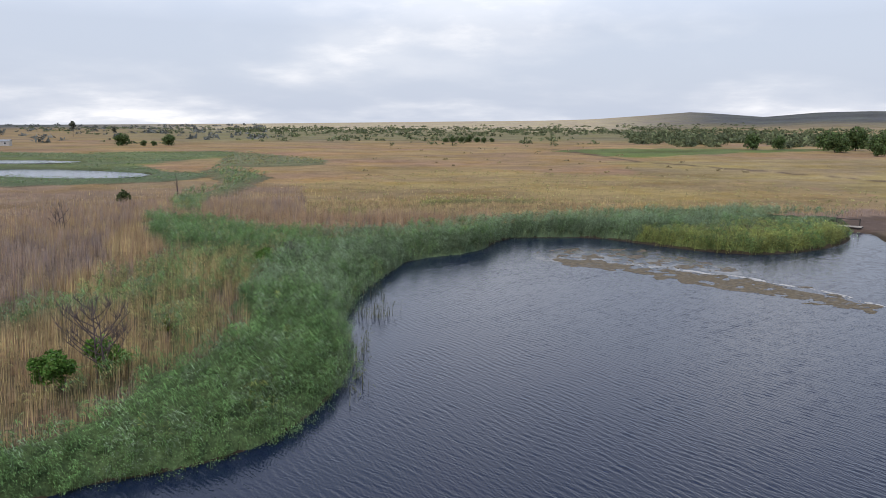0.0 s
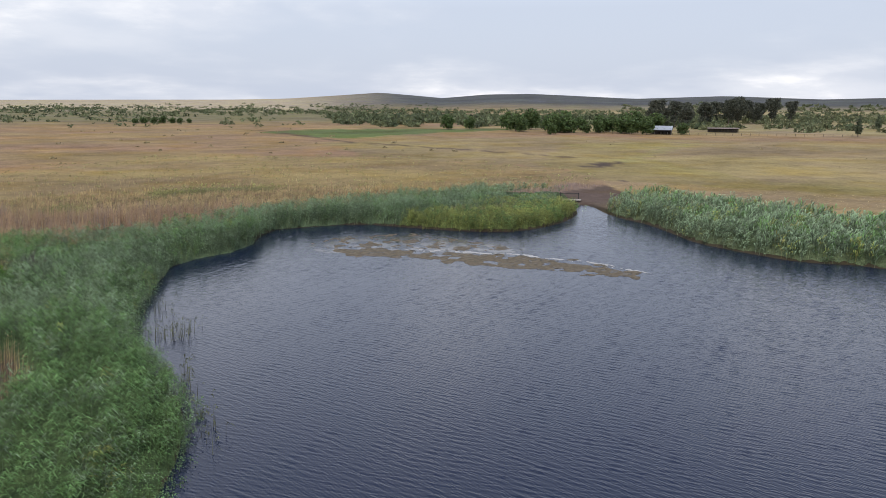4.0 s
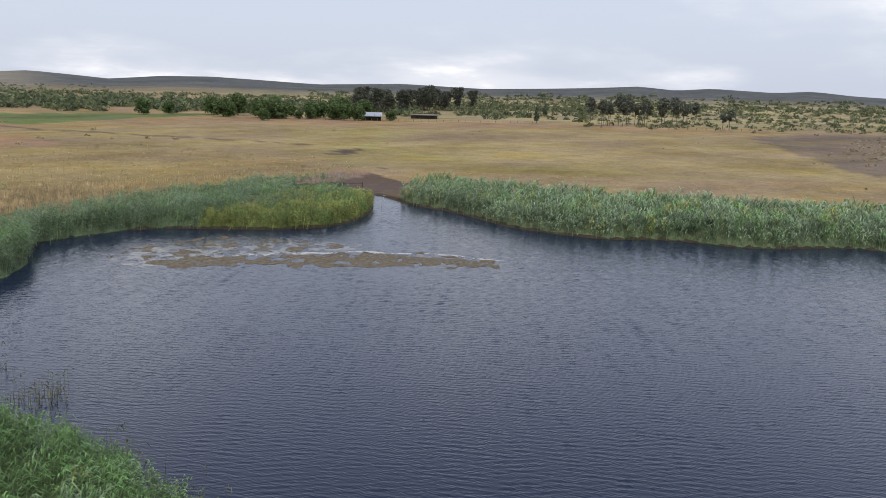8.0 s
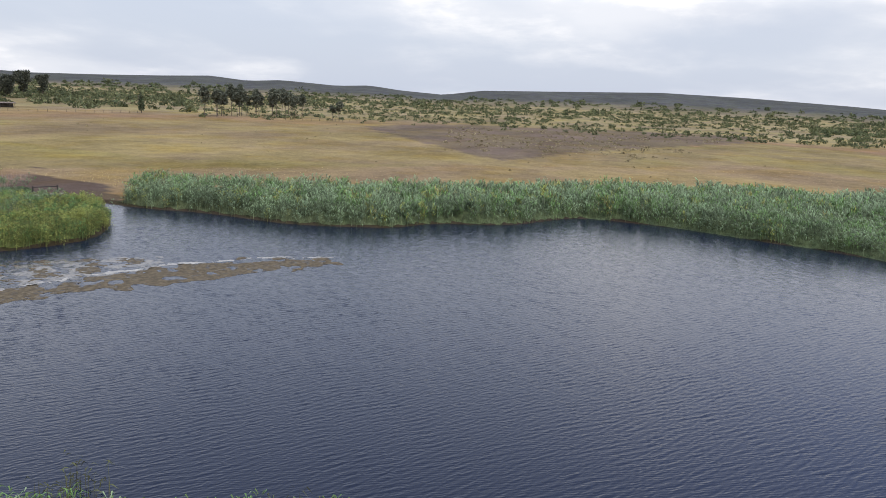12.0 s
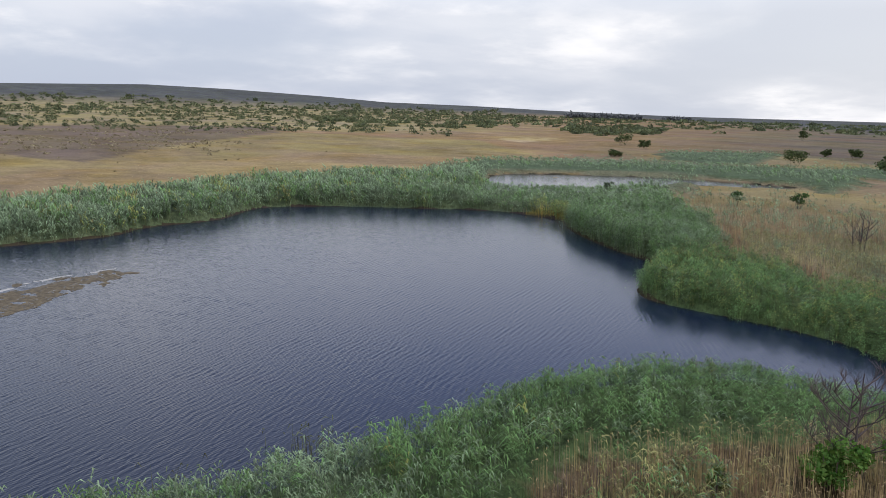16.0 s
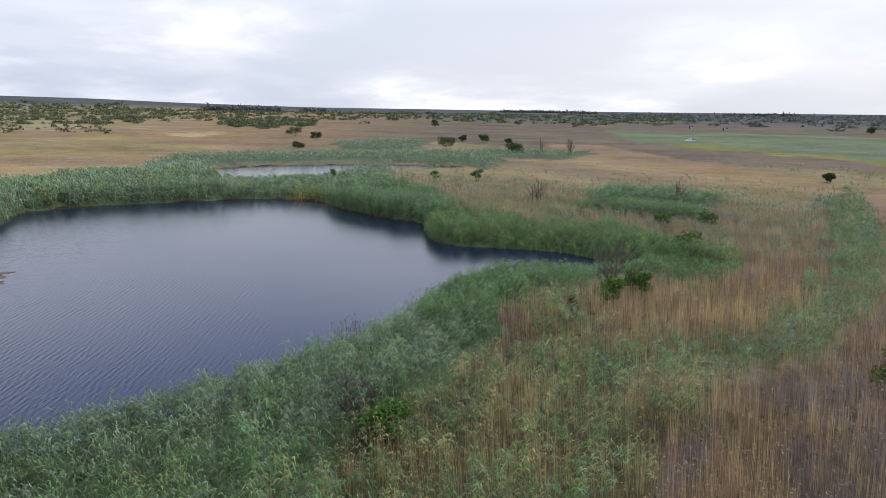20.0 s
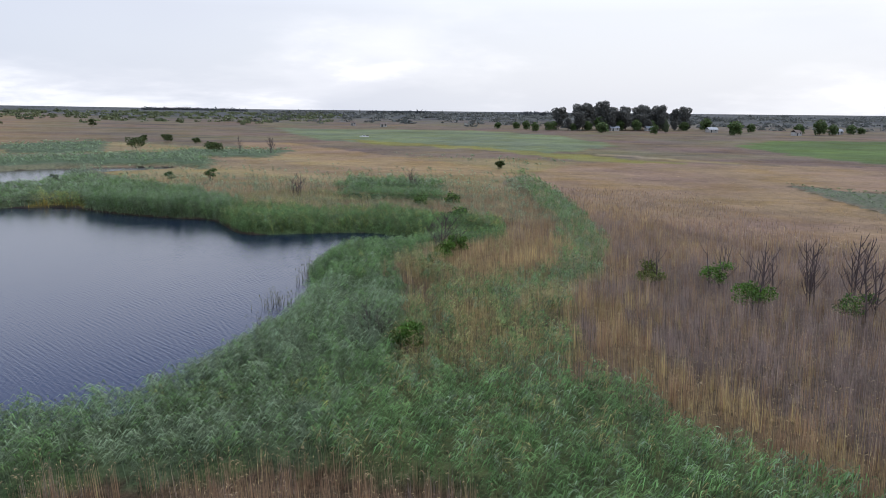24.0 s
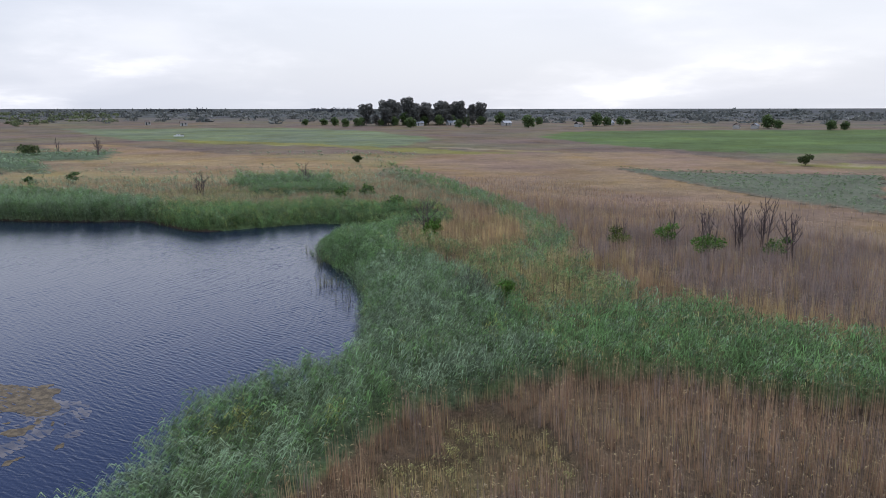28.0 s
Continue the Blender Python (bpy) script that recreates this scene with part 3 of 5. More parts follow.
def ground_tone(x, y):
    r = np.hypot(x - 20, y - 50)
    az = np.degrees(np.arctan2(x - 20, y - 50)) % 360
    w1, w2 = (wave(x, y, 60, 11) * 0.5 + 0.5)[:, None], (wave(x, y, 190, 12) * 0.5 + 0.5)[:, None]
    c = np.array(DRYRED) * (1 - w1) + np.array((0.36, 0.275, 0.15)) * w1
    east = (np.clip((az - 20) / 15, 0, 1) * np.clip((135 - az) / 15, 0, 1) * np.clip((r - 330) / 80, 0, 1))[:, None]
    c = c * (1 - east) + (np.array((0.41, 0.355, 0.21)) * (0.8 + 0.3 * w2)) * east
    south = (np.clip((az - 135) / 20, 0, 1) * np.clip((330 - az) / 20, 0, 1) * np.clip((r - 130) / 80, 0, 1))[:, None]
    c = c * (1 - south) + (np.array((0.225, 0.17, 0.14)) * (1 - w1) + np.array((0.20, 0.185, 0.13)) * w1) * south
    north = (np.clip((r - 430) / 120, 0, 1) * np.clip(np.maximum((az - 325) / 15, (30 - az) / 15), 0, 1))[:, None]
    c = c * (1 - north) + np.array((0.25, 0.235, 0.14)) * north
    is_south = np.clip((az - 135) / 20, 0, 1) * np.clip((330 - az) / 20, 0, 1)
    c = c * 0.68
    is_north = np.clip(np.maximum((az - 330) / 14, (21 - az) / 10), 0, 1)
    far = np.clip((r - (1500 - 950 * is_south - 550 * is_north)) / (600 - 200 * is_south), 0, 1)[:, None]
    # distance haze painted in: far hills take a blue-grey tone
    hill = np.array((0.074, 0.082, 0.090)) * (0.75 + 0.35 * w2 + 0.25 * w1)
    # sunlight on the northern hill painted in as a pale tone
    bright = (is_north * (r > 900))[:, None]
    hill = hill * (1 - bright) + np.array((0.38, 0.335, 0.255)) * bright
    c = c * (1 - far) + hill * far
    for i, (poly, tone_) in enumerate(FIELDS):
        m = inside(x + wave(x, y, 14, 300 + i) * 2.0, y + wave(x, y, 14, 330 + i) * 2.0, poly)
        c[m] = np.array(tone_) * 0.68 * (0.9 + 0.2 * w1[m])
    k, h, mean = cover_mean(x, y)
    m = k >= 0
    # ground colour darkened for shade under the plants, easing off far from NEAR_LINE
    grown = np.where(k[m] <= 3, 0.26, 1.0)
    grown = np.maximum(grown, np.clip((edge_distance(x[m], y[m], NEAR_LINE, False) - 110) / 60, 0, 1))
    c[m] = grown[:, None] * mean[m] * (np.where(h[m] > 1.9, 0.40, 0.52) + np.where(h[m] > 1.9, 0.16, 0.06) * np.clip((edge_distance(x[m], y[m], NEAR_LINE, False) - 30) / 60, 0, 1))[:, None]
    for line in POND_LINES:
        d = edge_distance(x, y, line)
        m = inside(x, y, line) | (d < 1.2)
        c[m] = (0.05, 0.042, 0.032)
    return c


def mesh_from(name, verts, faces, mats, tones=None, smooth=False):
    me = bpy.data.meshes.new(name)
    verts, faces = np.asarray(verts, np.float32), np.asarray(faces, np.int32)
    n, k = faces.shape
    me.vertices.add(len(verts))
    me.vertices.foreach_set("co", verts.ravel())
    me.loops.add(n * k)
    me.loops.foreach_set("vertex_index", faces.ravel())
    me.polygons.add(n)
    me.polygons.foreach_set("loop_start", np.arange(0, n * k, k, dtype=np.int32))
    me.polygons.foreach_set("use_smooth", np.full(n, smooth))
    me.update(calc_edges=True)
    if tones is not None:
        att = me.attributes.new("tone", "FLOAT_COLOR", "POINT")
        att.data.foreach_set("color", np.column_stack([tones, np.ones(len(tones))]).astype(np.float32).ravel())
    for m in mats:
        me.materials.append(m)
    return me


# ---- ground: one sheet out to the horizon ----
RINGS, SPOKES = 250, 420
radii = np.concatenate([[0.0], np.geomspace(3.0, 4700, RINGS)])
ang = np.linspace(0, 2 * np.pi, SPOKES, endpoint=False)
gx = (20 + radii[:, None] * np.sin(ang)[None]).ravel()
gy = (50 + radii[:, None] * np.cos(ang)[None]).ravel()
gz = bed(gx, gy)
i, j = np.meshgrid(np.arange(RINGS), np.arange(SPOKES), indexing="ij")
quads = np.stack([i * SPOKES + j, (i + 1) * SPOKES + j, (i + 1) * SPOKES + (j + 1) % SPOKES, i * SPOKES + (j + 1) % SPOKES], -1).reshape(-1, 4)[:, ::-1]
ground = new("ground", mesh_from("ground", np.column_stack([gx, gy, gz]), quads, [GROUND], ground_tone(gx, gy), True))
tagged(ground, "wide flat marsh ground with dry golden grass running out to low hills", "ground", kind="structure")


def water_sheet(name, line, label, mat):
    bm = bmesh.new()
    c = line.mean(0)
    verts = [bm.verts.new((p[0] + (p[0] - c[0]) * 0.012, p[1] + (p[1] - c[1]) * 0.012, 0)) for p in line]
    bm.faces.new(verts)
    bmesh.ops.triangulate(bm, faces=bm.faces[:])
    for f in bm.faces:
        if f.normal.z < 0:
            f.normal_flip()
    me = bpy.data.meshes.new(name)
    bm.to_mesh(me)
    bm.free()
    me.materials.append(mat)
    ob = new(name, me)
    return tagged(ob, label, "water", kind="structure")


def rippled_water(line):
    """The main pond's surface: a sheet of cells set along the wind, raised into many short-crested wave trains."""
    r = np.random.default_rng(19)
    a = radians(53)
    du, dv = np.array((math.sin(a), math.cos(a))), np.array((math.cos(a), -math.sin(a)))
    u, v = np.arange(-30, 125, 0.105), np.arange(-95, 75, 0.32)
    U, V = np.meshgrid(u, v, indexing="ij")
    X, Y = U * du[0] + V * dv[0], U * du[1] + V * dv[1]
    cx, cy = X[12::24, 5::10], Y[12::24, 5::10]
    ok_ = inside(cx.ravel(), cy.ravel(), line) | (edge_distance(cx.ravel(), cy.ravel(), line) < 5.0)
    wet = np.repeat(np.repeat(ok_.reshape(cx.shape), 24, 0), 10, 1)
    full = np.zeros((len(u) - 1, len(v) - 1), bool)
    n0, n1 = min(full.shape[0], wet.shape[0]), min(full.shape[1], wet.shape[1])
    full[:n0, :n1] = wet[:n0, :n1]
    num = np.full(U.shape, -1)
    i_, j_ = np.nonzero(full)
    used = np.zeros(U.shape, bool)
    for di, dj in ((0, 0), (1, 0), (1, 1), (0, 1)):
        used[i_ + di, j_ + dj] = True
    num[used] = np.arange(used.sum())
    faces = np.column_stack([num[i_, j_], num[i_, j_ + 1], num[i_ + 1, j_ + 1], num[i_ + 1, j_]])
    x_, y_ = X[used], Y[used]
    h_ = np.zeros(x_.shape)
    for k in range(36):
        az, length = radians(53 + r.normal(0, 22)), r.uniform(0.22, 0.46)
        kx, ky = math.sin(az) * 6.283 / length, math.cos(az) * 6.283 / length
        h_ += 0.036 * length / 6.283 * np.sin(x_ * kx + y_ * ky + r.uniform(0, 6.28))
    gust = np.clip(0.95 + 0.24 * wave(x_, y_, 16, 71) + 0.16 * wave(x_, y_, 5, 72), 0.35, 1.5)
    # a little calmer right along the banks
    lee = 0.7 + 0.3 * np.clip((edge_distance(x_, y_, line[::2]) - 0.3) / 3, 0, 1)
    verts = np.column_stack([x_, y_, h_ * gust * lee])
    me = mesh_from("water", verts, faces, [WATER], smooth=True)
    if me.polygons[0].normal.z < 0:
        me.flip_normals()
    return tagged(new("water", me), "dark blue pond ruffled by wind among reed banks", "water", kind="structure")


rippled_water(POND_LINES[0])
for line, label in ((POND_LINES[1], "smaller grey-blue pond behind the reeds"), (POND_LINES[2], "pale distant pond in the marsh"),
                    (POND_LINES[3], "narrow pale strip of far water"), (POND_LINES[4], "small dark pool among the reeds")):
    ob = water_sheet("water", line, label, WATER if line is POND_LINES[1] else CALM)
    ob.location.z = float(terrain(line[:, 0], line[:, 1]).mean()) - 0.3

# ---- reed beds ----


def plant_mesh(name, x, y, z, h, col, tip, width, leaves, wind, mat, droop=0.35, plume=False, leaf_len=0.34, stem=1.0, extra=0, low=None, rise=0.0):
    """Stalks with bent blades, all one mesh: each stalk a thin taper, each blade two bent triangles."""
    n = len(x)
    a = rng.uniform(0, 6.28, n)
    lean = np.column_stack([np.cos(a), np.sin(a)]) * rng.uniform(0, 0.10, n)[:, None] * h[:, None] + np.array(wind)[None] * h[:, None] * rng.uniform(0.5, 1.3, n)[:, None]
    foot = np.column_stack([x, y, z])
    top = foot + np.column_stack([lean, h])
    side = np.column_stack([np.cos(a + 1.57), np.sin(a + 1.57), np.zeros(n)]) * (width * 0.22 * stem)[:, None]
    V = [foot - side, foot + side, top]
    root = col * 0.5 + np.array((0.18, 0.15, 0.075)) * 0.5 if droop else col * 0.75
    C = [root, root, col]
    F = [np.column_stack([np.arange(n), np.arange(n) + n, np.arange(n) + 2 * n])]
    base = 3 * n
    for _ in range(extra):
        q = foot + np.column_stack([rng.normal(0, 0.16, n), rng.normal(0, 0.16, n), np.zeros(n)])
        k = rng.uniform(0.65, 1.05, n)[:, None]
        V += [q - side * 0.8, q + side * 0.8, q + (top - foot) * k]
        C += [root, root, col * rng.uniform(0.8, 1.25, n)[:, None]]
        o = base + np.arange(n)
        F.append(np.column_stack([o, o + n, o + 2 * n]))
        base += 3 * n
    lowest = np.where(width > 0.05, 0.10, 0.30) if low is None else low
    longer = np.clip(width / 0.041, 1, 4) ** 0.45
    for k in range(leaves + (1 if plume else 0)):
        is_plume = plume and k == leaves
        f = np.full(n, 0.97) if is_plume else (lowest + (1 - lowest) * rng.random(n)) ** 0.55
        b = rng.uniform(0, 6.28, n)
        out = np.column_stack([np.cos(b), np.sin(b)]) + np.array(wind)[None] * 8
        out /= np.linalg.norm(out, axis=1)[:, None] + 1e-6
        ln = h * leaf_len * rng.uniform(0.6, 1.25, n) * (0.085 / leaf_len if is_plume else longer)
        p0 = foot + (top - foot) * f[:, None]
        if not is_plume:
            p0[:, :2] += rng.normal(0, 0.11, (n, 2)) * (width / 0.04)[:, None] ** 0.5
        p0[:, 2] -= 0.02
        mid = p0 + np.column_stack([out * (ln * 0.5)[:, None], ln * (rng.uniform(0.15, 0.5, n) + 0.4 * rise)])
        end = p0 + np.column_stack([out * ln[:, None], ln * (rng.uniform(0.0, 0.45, n) - droop + rise)])
        wv = np.column_stack([-out[:, 1], out[:, 0], rng.uniform(-0.5, 0.5, n)]) * (width * 0.5 * (0.75 if is_plume else 1.0))[:, None]
        V += [p0, mid - wv, mid + wv, end]
        # bases darkened and green tips lightened: shade and highlight painted into the blades
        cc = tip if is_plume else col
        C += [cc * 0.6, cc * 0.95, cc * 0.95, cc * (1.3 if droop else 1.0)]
        o = base + np.arange(n)
        F += [np.column_stack([o, o + n, o + 2 * n]), np.column_stack([o + n, o + 3 * n, o + 2 * n])]
        base += 4 * n
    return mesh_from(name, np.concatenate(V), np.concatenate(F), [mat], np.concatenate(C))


def scatter(x0, y0, x1, y1, rate):
    n = int((x1 - x0) * (y1 - y0) * rate)
    return rng.uniform(x0, x1, n), rng.uniform(y0, y1, n)


def stand_height(x, y, high_, leafy_):
    """How high the plants grow at a place: lower at the water's edge, and shrunk away from NEAR_LINE to suit the
    camera's view.
    """
    shore_ = np.minimum.reduce([edge_distance(x, y, line) for line in POND_LINES[:2]])
    west_ = np.maximum(np.clip((4 - x) / 8, 0, 1), 0.55 * ((x < 19) & (y < 24)))
    away_ = edge_distance(x, y, NEAR_LINE, False)
    rim_ = 0.52 - 0.17 * west_
    h_ = high_ * np.clip(rim_ + (1 - rim_) * shore_ / (1.3 + 1.9 * west_), 0, 1) * (1 + 0.10 * wave(x, y, 9, 41))
    h_ = np.where(leafy_, h_ * np.clip(1.6 - away_ / 160, 0.5, 1), h_ * np.clip(1.35 - away_ / 75, 0.14, 1))
    # reeds round the inlet lowered to fit the camera's view of its water
    h_ = h_ * np.where((x < -3) & (y > 20) & (y < 50) & (shore_ < 10), np.interp(y, (30, 47), (0.68, 1.0)), 1.0)
    return h_, shore_, away_


def shade_mass(x0, y0, x1, y1, step, skip=None, green_only=False):
    """The dense inside of the beds, below the blades: a lumpy mass of leaves and stalks, darkened for the shade in
    there, that drops off at the water.
    """
    gx_, gy_ = np.arange(x0, x1, step), np.arange(y0, y1, step)
    X, Y = np.meshgrid(gx_, gy_, indexing="ij")
    shape = X.shape
    x, y = X.ravel() + rng.uniform(-0.3, 0.3, X.size) * step, Y.ravel() + rng.uniform(-0.3, 0.3, X.size) * step
    k, h, mean = cover_mean(x, y)
    leafy_ = (k >= 0) & (k <= 3)
    h2, shore_, away_ = stand_height(x, y, h, leafy_)
    wet = np.zeros(x.shape, bool)
    inland = np.full(x.shape, 1e9)
    for line in POND_LINES:
        wet |= inside(x, y, line)
        inland = np.minimum(inland, edge_distance(x, y, line))
    lump = 1 + 0.16 * wave(x, y, 1.3, 44) + 0.10 * wave(x, y, 0.7, 48) + rng.uniform(-0.07, 0.07, len(x))
    top = h2 * np.where(leafy_, 0.54, 0.34) * lump * np.clip((inland - np.where(x < 5, 0.6, 1.4)) / 1.0, 0, 1) ** 0.5
    grown = (k >= 0) & ~wet & (h2 > 0.45)
    # the dry mass stops about 40 m from NEAR_LINE
    grown &= leafy_ | (away_ < 40 + 6 * wave(x, y, 22, 91) + 3 * wave(x, y, 6, 92))
    if green_only:
        grown &= leafy_
    top = np.where(grown, top, 0.0).reshape(shape)
    # neighbours lean together, so that beds of unlike height blend
    soft_ = top.copy()
    soft_[1:-1, 1:-1] = (top[1:-1, 1:-1] * 2 + top[:-2, 1:-1] + top[2:, 1:-1] + top[1:-1, :-2] + top[1:-1, 2:]) / 6
    top = np.where(grown.reshape(shape), soft_, 0.0)
    z = np.maximum(bed(x, y), -0.3) - 0.12 + top.ravel()
    full = grown.reshape(shape)
    cell = full[:-1, :-1] | full[1:, :-1] | full[1:, 1:] | full[:-1, 1:]
    if skip:
        cx, cy = X[:-1, :-1] + step / 2, Y[:-1, :-1] + step / 2
        cell &= ~((cx > skip[0] + step / 2) & (cx < skip[2] - step / 2) & (cy > skip[1] + step / 2) & (cy < skip[3] - step / 2))
    i_, j_ = np.nonzero(cell)
    num = np.arange(x.size).reshape(shape)
    F = np.column_stack([num[i_, j_], num[i_ + 1, j_], num[i_ + 1, j_ + 1], num[i_, j_ + 1]])
    used = np.zeros(x.size, bool)
    used[F.ravel()] = True
    new_num = np.cumsum(used) - 1
    # tone cut to paint in shade between the blades, deepest near NEAR_LINE
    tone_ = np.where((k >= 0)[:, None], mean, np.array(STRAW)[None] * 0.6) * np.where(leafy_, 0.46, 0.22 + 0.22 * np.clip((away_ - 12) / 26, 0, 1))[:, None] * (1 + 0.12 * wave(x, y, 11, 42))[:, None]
    return mesh_from("reed_shade_mass", np.column_stack([x, y, z])[used], new_num[F], [SHADE_MASS], tone_[used], False)


tagged(new("reed_shade_mass", shade_mass(-70, -45, 112, 136, 0.6)), "dense inner mass of reed leaves and stalks, coloured for inner shade", "reeds", kind="stuff")
tagged(new("reed_shade_mass", shade_mass(-235, -230, 210, 370, 2.2, (-70, -45, 112, 136), True)), "dense inner mass of the far reed beds, coloured for inner shade", "reeds", kind="stuff")

MAX_RATE = 11.2
xs, ys = scatter(-70, -45, 112, 136, MAX_RATE)
dist = edge_distance(xs, ys, NEAR_LINE, False)
size = np.clip((dist - 3) / 29, 1.0, 4.5)
keep = rng.random(len(xs)) < size ** -1.62
xs, ys, size = xs[keep], ys[keep], size[keep]
x2, y2 = scatter(-235, -230, 210, 370, 0.55)
out = ~((x2 > -70) & (x2 < 112) & (y2 > -45) & (y2 < 136))
x2, y2 = x2[out], y2[out]
s2 = np.clip(edge_distance(x2, y2, NEAR_LINE, False) / 40, 2.5, 6.0)
keep = rng.random(len(x2)) < (s2 / 2.5) ** -1.4
xs, ys, size = np.concatenate([xs, x2[keep]]), np.concatenate([ys, y2[keep]]), np.concatenate([size, s2[keep]])
dry = np.ones(len(xs), bool)
for line in POND_LINES:
    dry &= ~inside(xs, ys, line) | (edge_distance(xs, ys, line) < 0.25 * (wave(xs, ys, 3, 77) > 0.2))
xs, ys, size = xs[dry], ys[dry], size[dry]
# the bank's edge grows thickest
rim = (edge_distance(xs, ys, POND_LINES[0]) < 2.8) & (size < 2.6)
xs = np.concatenate([xs, xs[rim] + rng.normal(0, 0.15, rim.sum())])
ys = np.concatenate([ys, ys[rim] + rng.normal(0, 0.15, rim.sum())])
size = np.concatenate([size, size[rim]])
pick = rng.random(len(xs))
# reeds stand in tufts
xs, ys = xs + 0.28 * wave(xs, ys, 1.2, 45), ys + 0.28 * wave(xs, ys, 1.2, 46)
kind, high = cover(xs, ys, pick)
ok = (kind >= 0) & ((kind <= 3) | (rng.random(len(xs)) < 0.72))
xs, ys, size, kind, high = xs[ok], ys[ok], size[ok], kind[ok], high[ok]
zs = np.maximum(bed(xs, ys), -0.25)
leafy = kind <= 3
high, shore, away = stand_height(xs, ys, high, leafy)
back = shore > np.where((xs < 0) & (ys < 70), 0.12, 0.55) * (0.8 + 0.4 * wave(xs, ys, 2.5, 78))
xs, ys, zs, size, kind, high, shore, away, leafy = (v[back] for v in (xs, ys, zs, size, kind, high, shore, away, leafy))
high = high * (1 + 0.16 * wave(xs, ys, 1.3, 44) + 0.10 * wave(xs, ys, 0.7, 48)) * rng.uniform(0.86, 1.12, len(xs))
# tint follows tuft height: low tufts coloured darker for the shade between
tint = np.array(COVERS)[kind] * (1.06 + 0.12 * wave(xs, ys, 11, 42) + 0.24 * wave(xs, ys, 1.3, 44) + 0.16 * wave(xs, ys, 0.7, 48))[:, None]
WIND = (0.15, 0.03)
near = away < 42
for part_of, m, mat, label, n_leaf, extra in (
        ("reed_bed", leafy, REED, "dense bed of tall green reeds bent by the wind", 9, 0),
        ("dry_reed_bed", ~leafy & near, DRY, "standing dry reeds, brown stalks with golden plumes", 0, 4),
        ("dry_marsh_grass", ~leafy & ~near, DRY, "pale dry grass and low reeds over the marsh", 1, 0)):
    green = mat is REED
    tipc = np.where((kind[m] == P)[:, None], np.array((0.36, 0.27, 0.18)), np.array((0.44, 0.33, 0.18)))
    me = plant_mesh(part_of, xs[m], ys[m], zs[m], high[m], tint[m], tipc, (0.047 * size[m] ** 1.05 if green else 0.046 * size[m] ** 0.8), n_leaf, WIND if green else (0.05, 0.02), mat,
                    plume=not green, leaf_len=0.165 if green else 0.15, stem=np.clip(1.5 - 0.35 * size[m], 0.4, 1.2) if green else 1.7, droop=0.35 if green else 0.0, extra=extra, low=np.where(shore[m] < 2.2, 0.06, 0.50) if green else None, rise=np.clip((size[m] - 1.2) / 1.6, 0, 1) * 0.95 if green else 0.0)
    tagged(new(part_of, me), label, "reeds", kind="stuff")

# ---- helpers for things ----


def part(name, me, parent, label=""):
    ob = new(name, me)
    ob.parent = parent
    return tagged(ob, label) if label else ob


def thing(name, x, y, z, label, category, group="", turn=0.0):
    ob = new(name)
    ob.matrix_world = pose(x, y, z, 0, 0, turn)
    return tagged(ob, label, category, group)


def height_at(x, y):
    return float(bed(np.array([float(x)]), np.array([float(y)]))[0])


def tubes(name, lines, mat, sides=6):
    """Tapered round stems along lines of points, each line with a radius at its start and end."""
    V, F, n = [], [], 0
    for pts, r0, r1 in lines:
        pts = np.array(pts, float)
        k = len(pts)
        for q in range(k):
            d = pts[min(q + 1, k - 1)] - pts[max(q - 1, 0)]
            d /= np.linalg.norm(d) + 1e-9
            u = np.cross(d, (0.31, 0.95, 0.05))
            u /= np.linalg.norm(u) + 1e-9
            w = np.cross(d, u)
            r = r0 + (r1 - r0) * q / (k - 1)
            for s in range(sides):
                a = 6.2832 * s / sides
                V.append(pts[q] + (u * np.cos(a) + w * np.sin(a)) * r)
        for q in range(k - 1):
            for s in range(sides):
                F.append((n + q * sides + s, n + q * sides + (s + 1) % sides, n + (q + 1) * sides + (s + 1) % sides, n + (q + 1) * sides + s))
        n += k * sides
    return mesh_from(name, V, F, [mat], smooth=True)


def leaves_mesh(name, lobes, count, leaf, tone_a, tone_b, mat, shell=0.55, flat=1.0):
    """A crown of many small leaf sprays round the given lobes (x, y, z, radius, squash)."""
    lobes = np.array(lobes, float)
    w = lobes[:, 3] ** 2
    which = rng.choice(len(lobes), count, p=w / w.sum())
    d = rng.normal(size=(count, 3))
    d /= np.linalg.norm(d, axis=1)[:, None]
    rr = lobes[which, 3] * (shell + (1 - shell) * rng.random(count)) * (1 + 0.15 * np.sin(d[:, 0] * 5 + which) * np.cos(d[:, 1] * 4))
    p = lobes[which, :3] + d * rr[:, None] * np.column_stack([np.ones(count), np.ones(count), lobes[which, 4]])
    a = rng.normal(size=(count, 3))
    a[:, 2] *= 0.6
    a /= np.linalg.norm(a, axis=1)[:, None]
    b = np.cross(a, rng.normal(size=(count, 3)))
    b /= np.linalg.norm(b, axis=1)[:, None]
    ln = leaf * rng.uniform(0.6, 1.3, count)[:, None]
    V = np.concatenate([p - a * ln, p + b * ln * 0.55, p + a * ln, p - b * ln * 0.55 + np.array([0, 0, -0.3]) * ln])
    i_ = np.arange(count)
    F = np.concatenate([np.column_stack([i_, i_ + count, i_ + 2 * count]), np.column_stack([i_, i_ + 2 * count, i_ + 3 * count])])
    k = rng.random(count)[:, None]
    tone_ = np.array(tone_a) * (1 - k) + np.array(tone_b) * k
    return mesh_from(name, V, F, [mat], np.tile(tone_, (4, 1)))


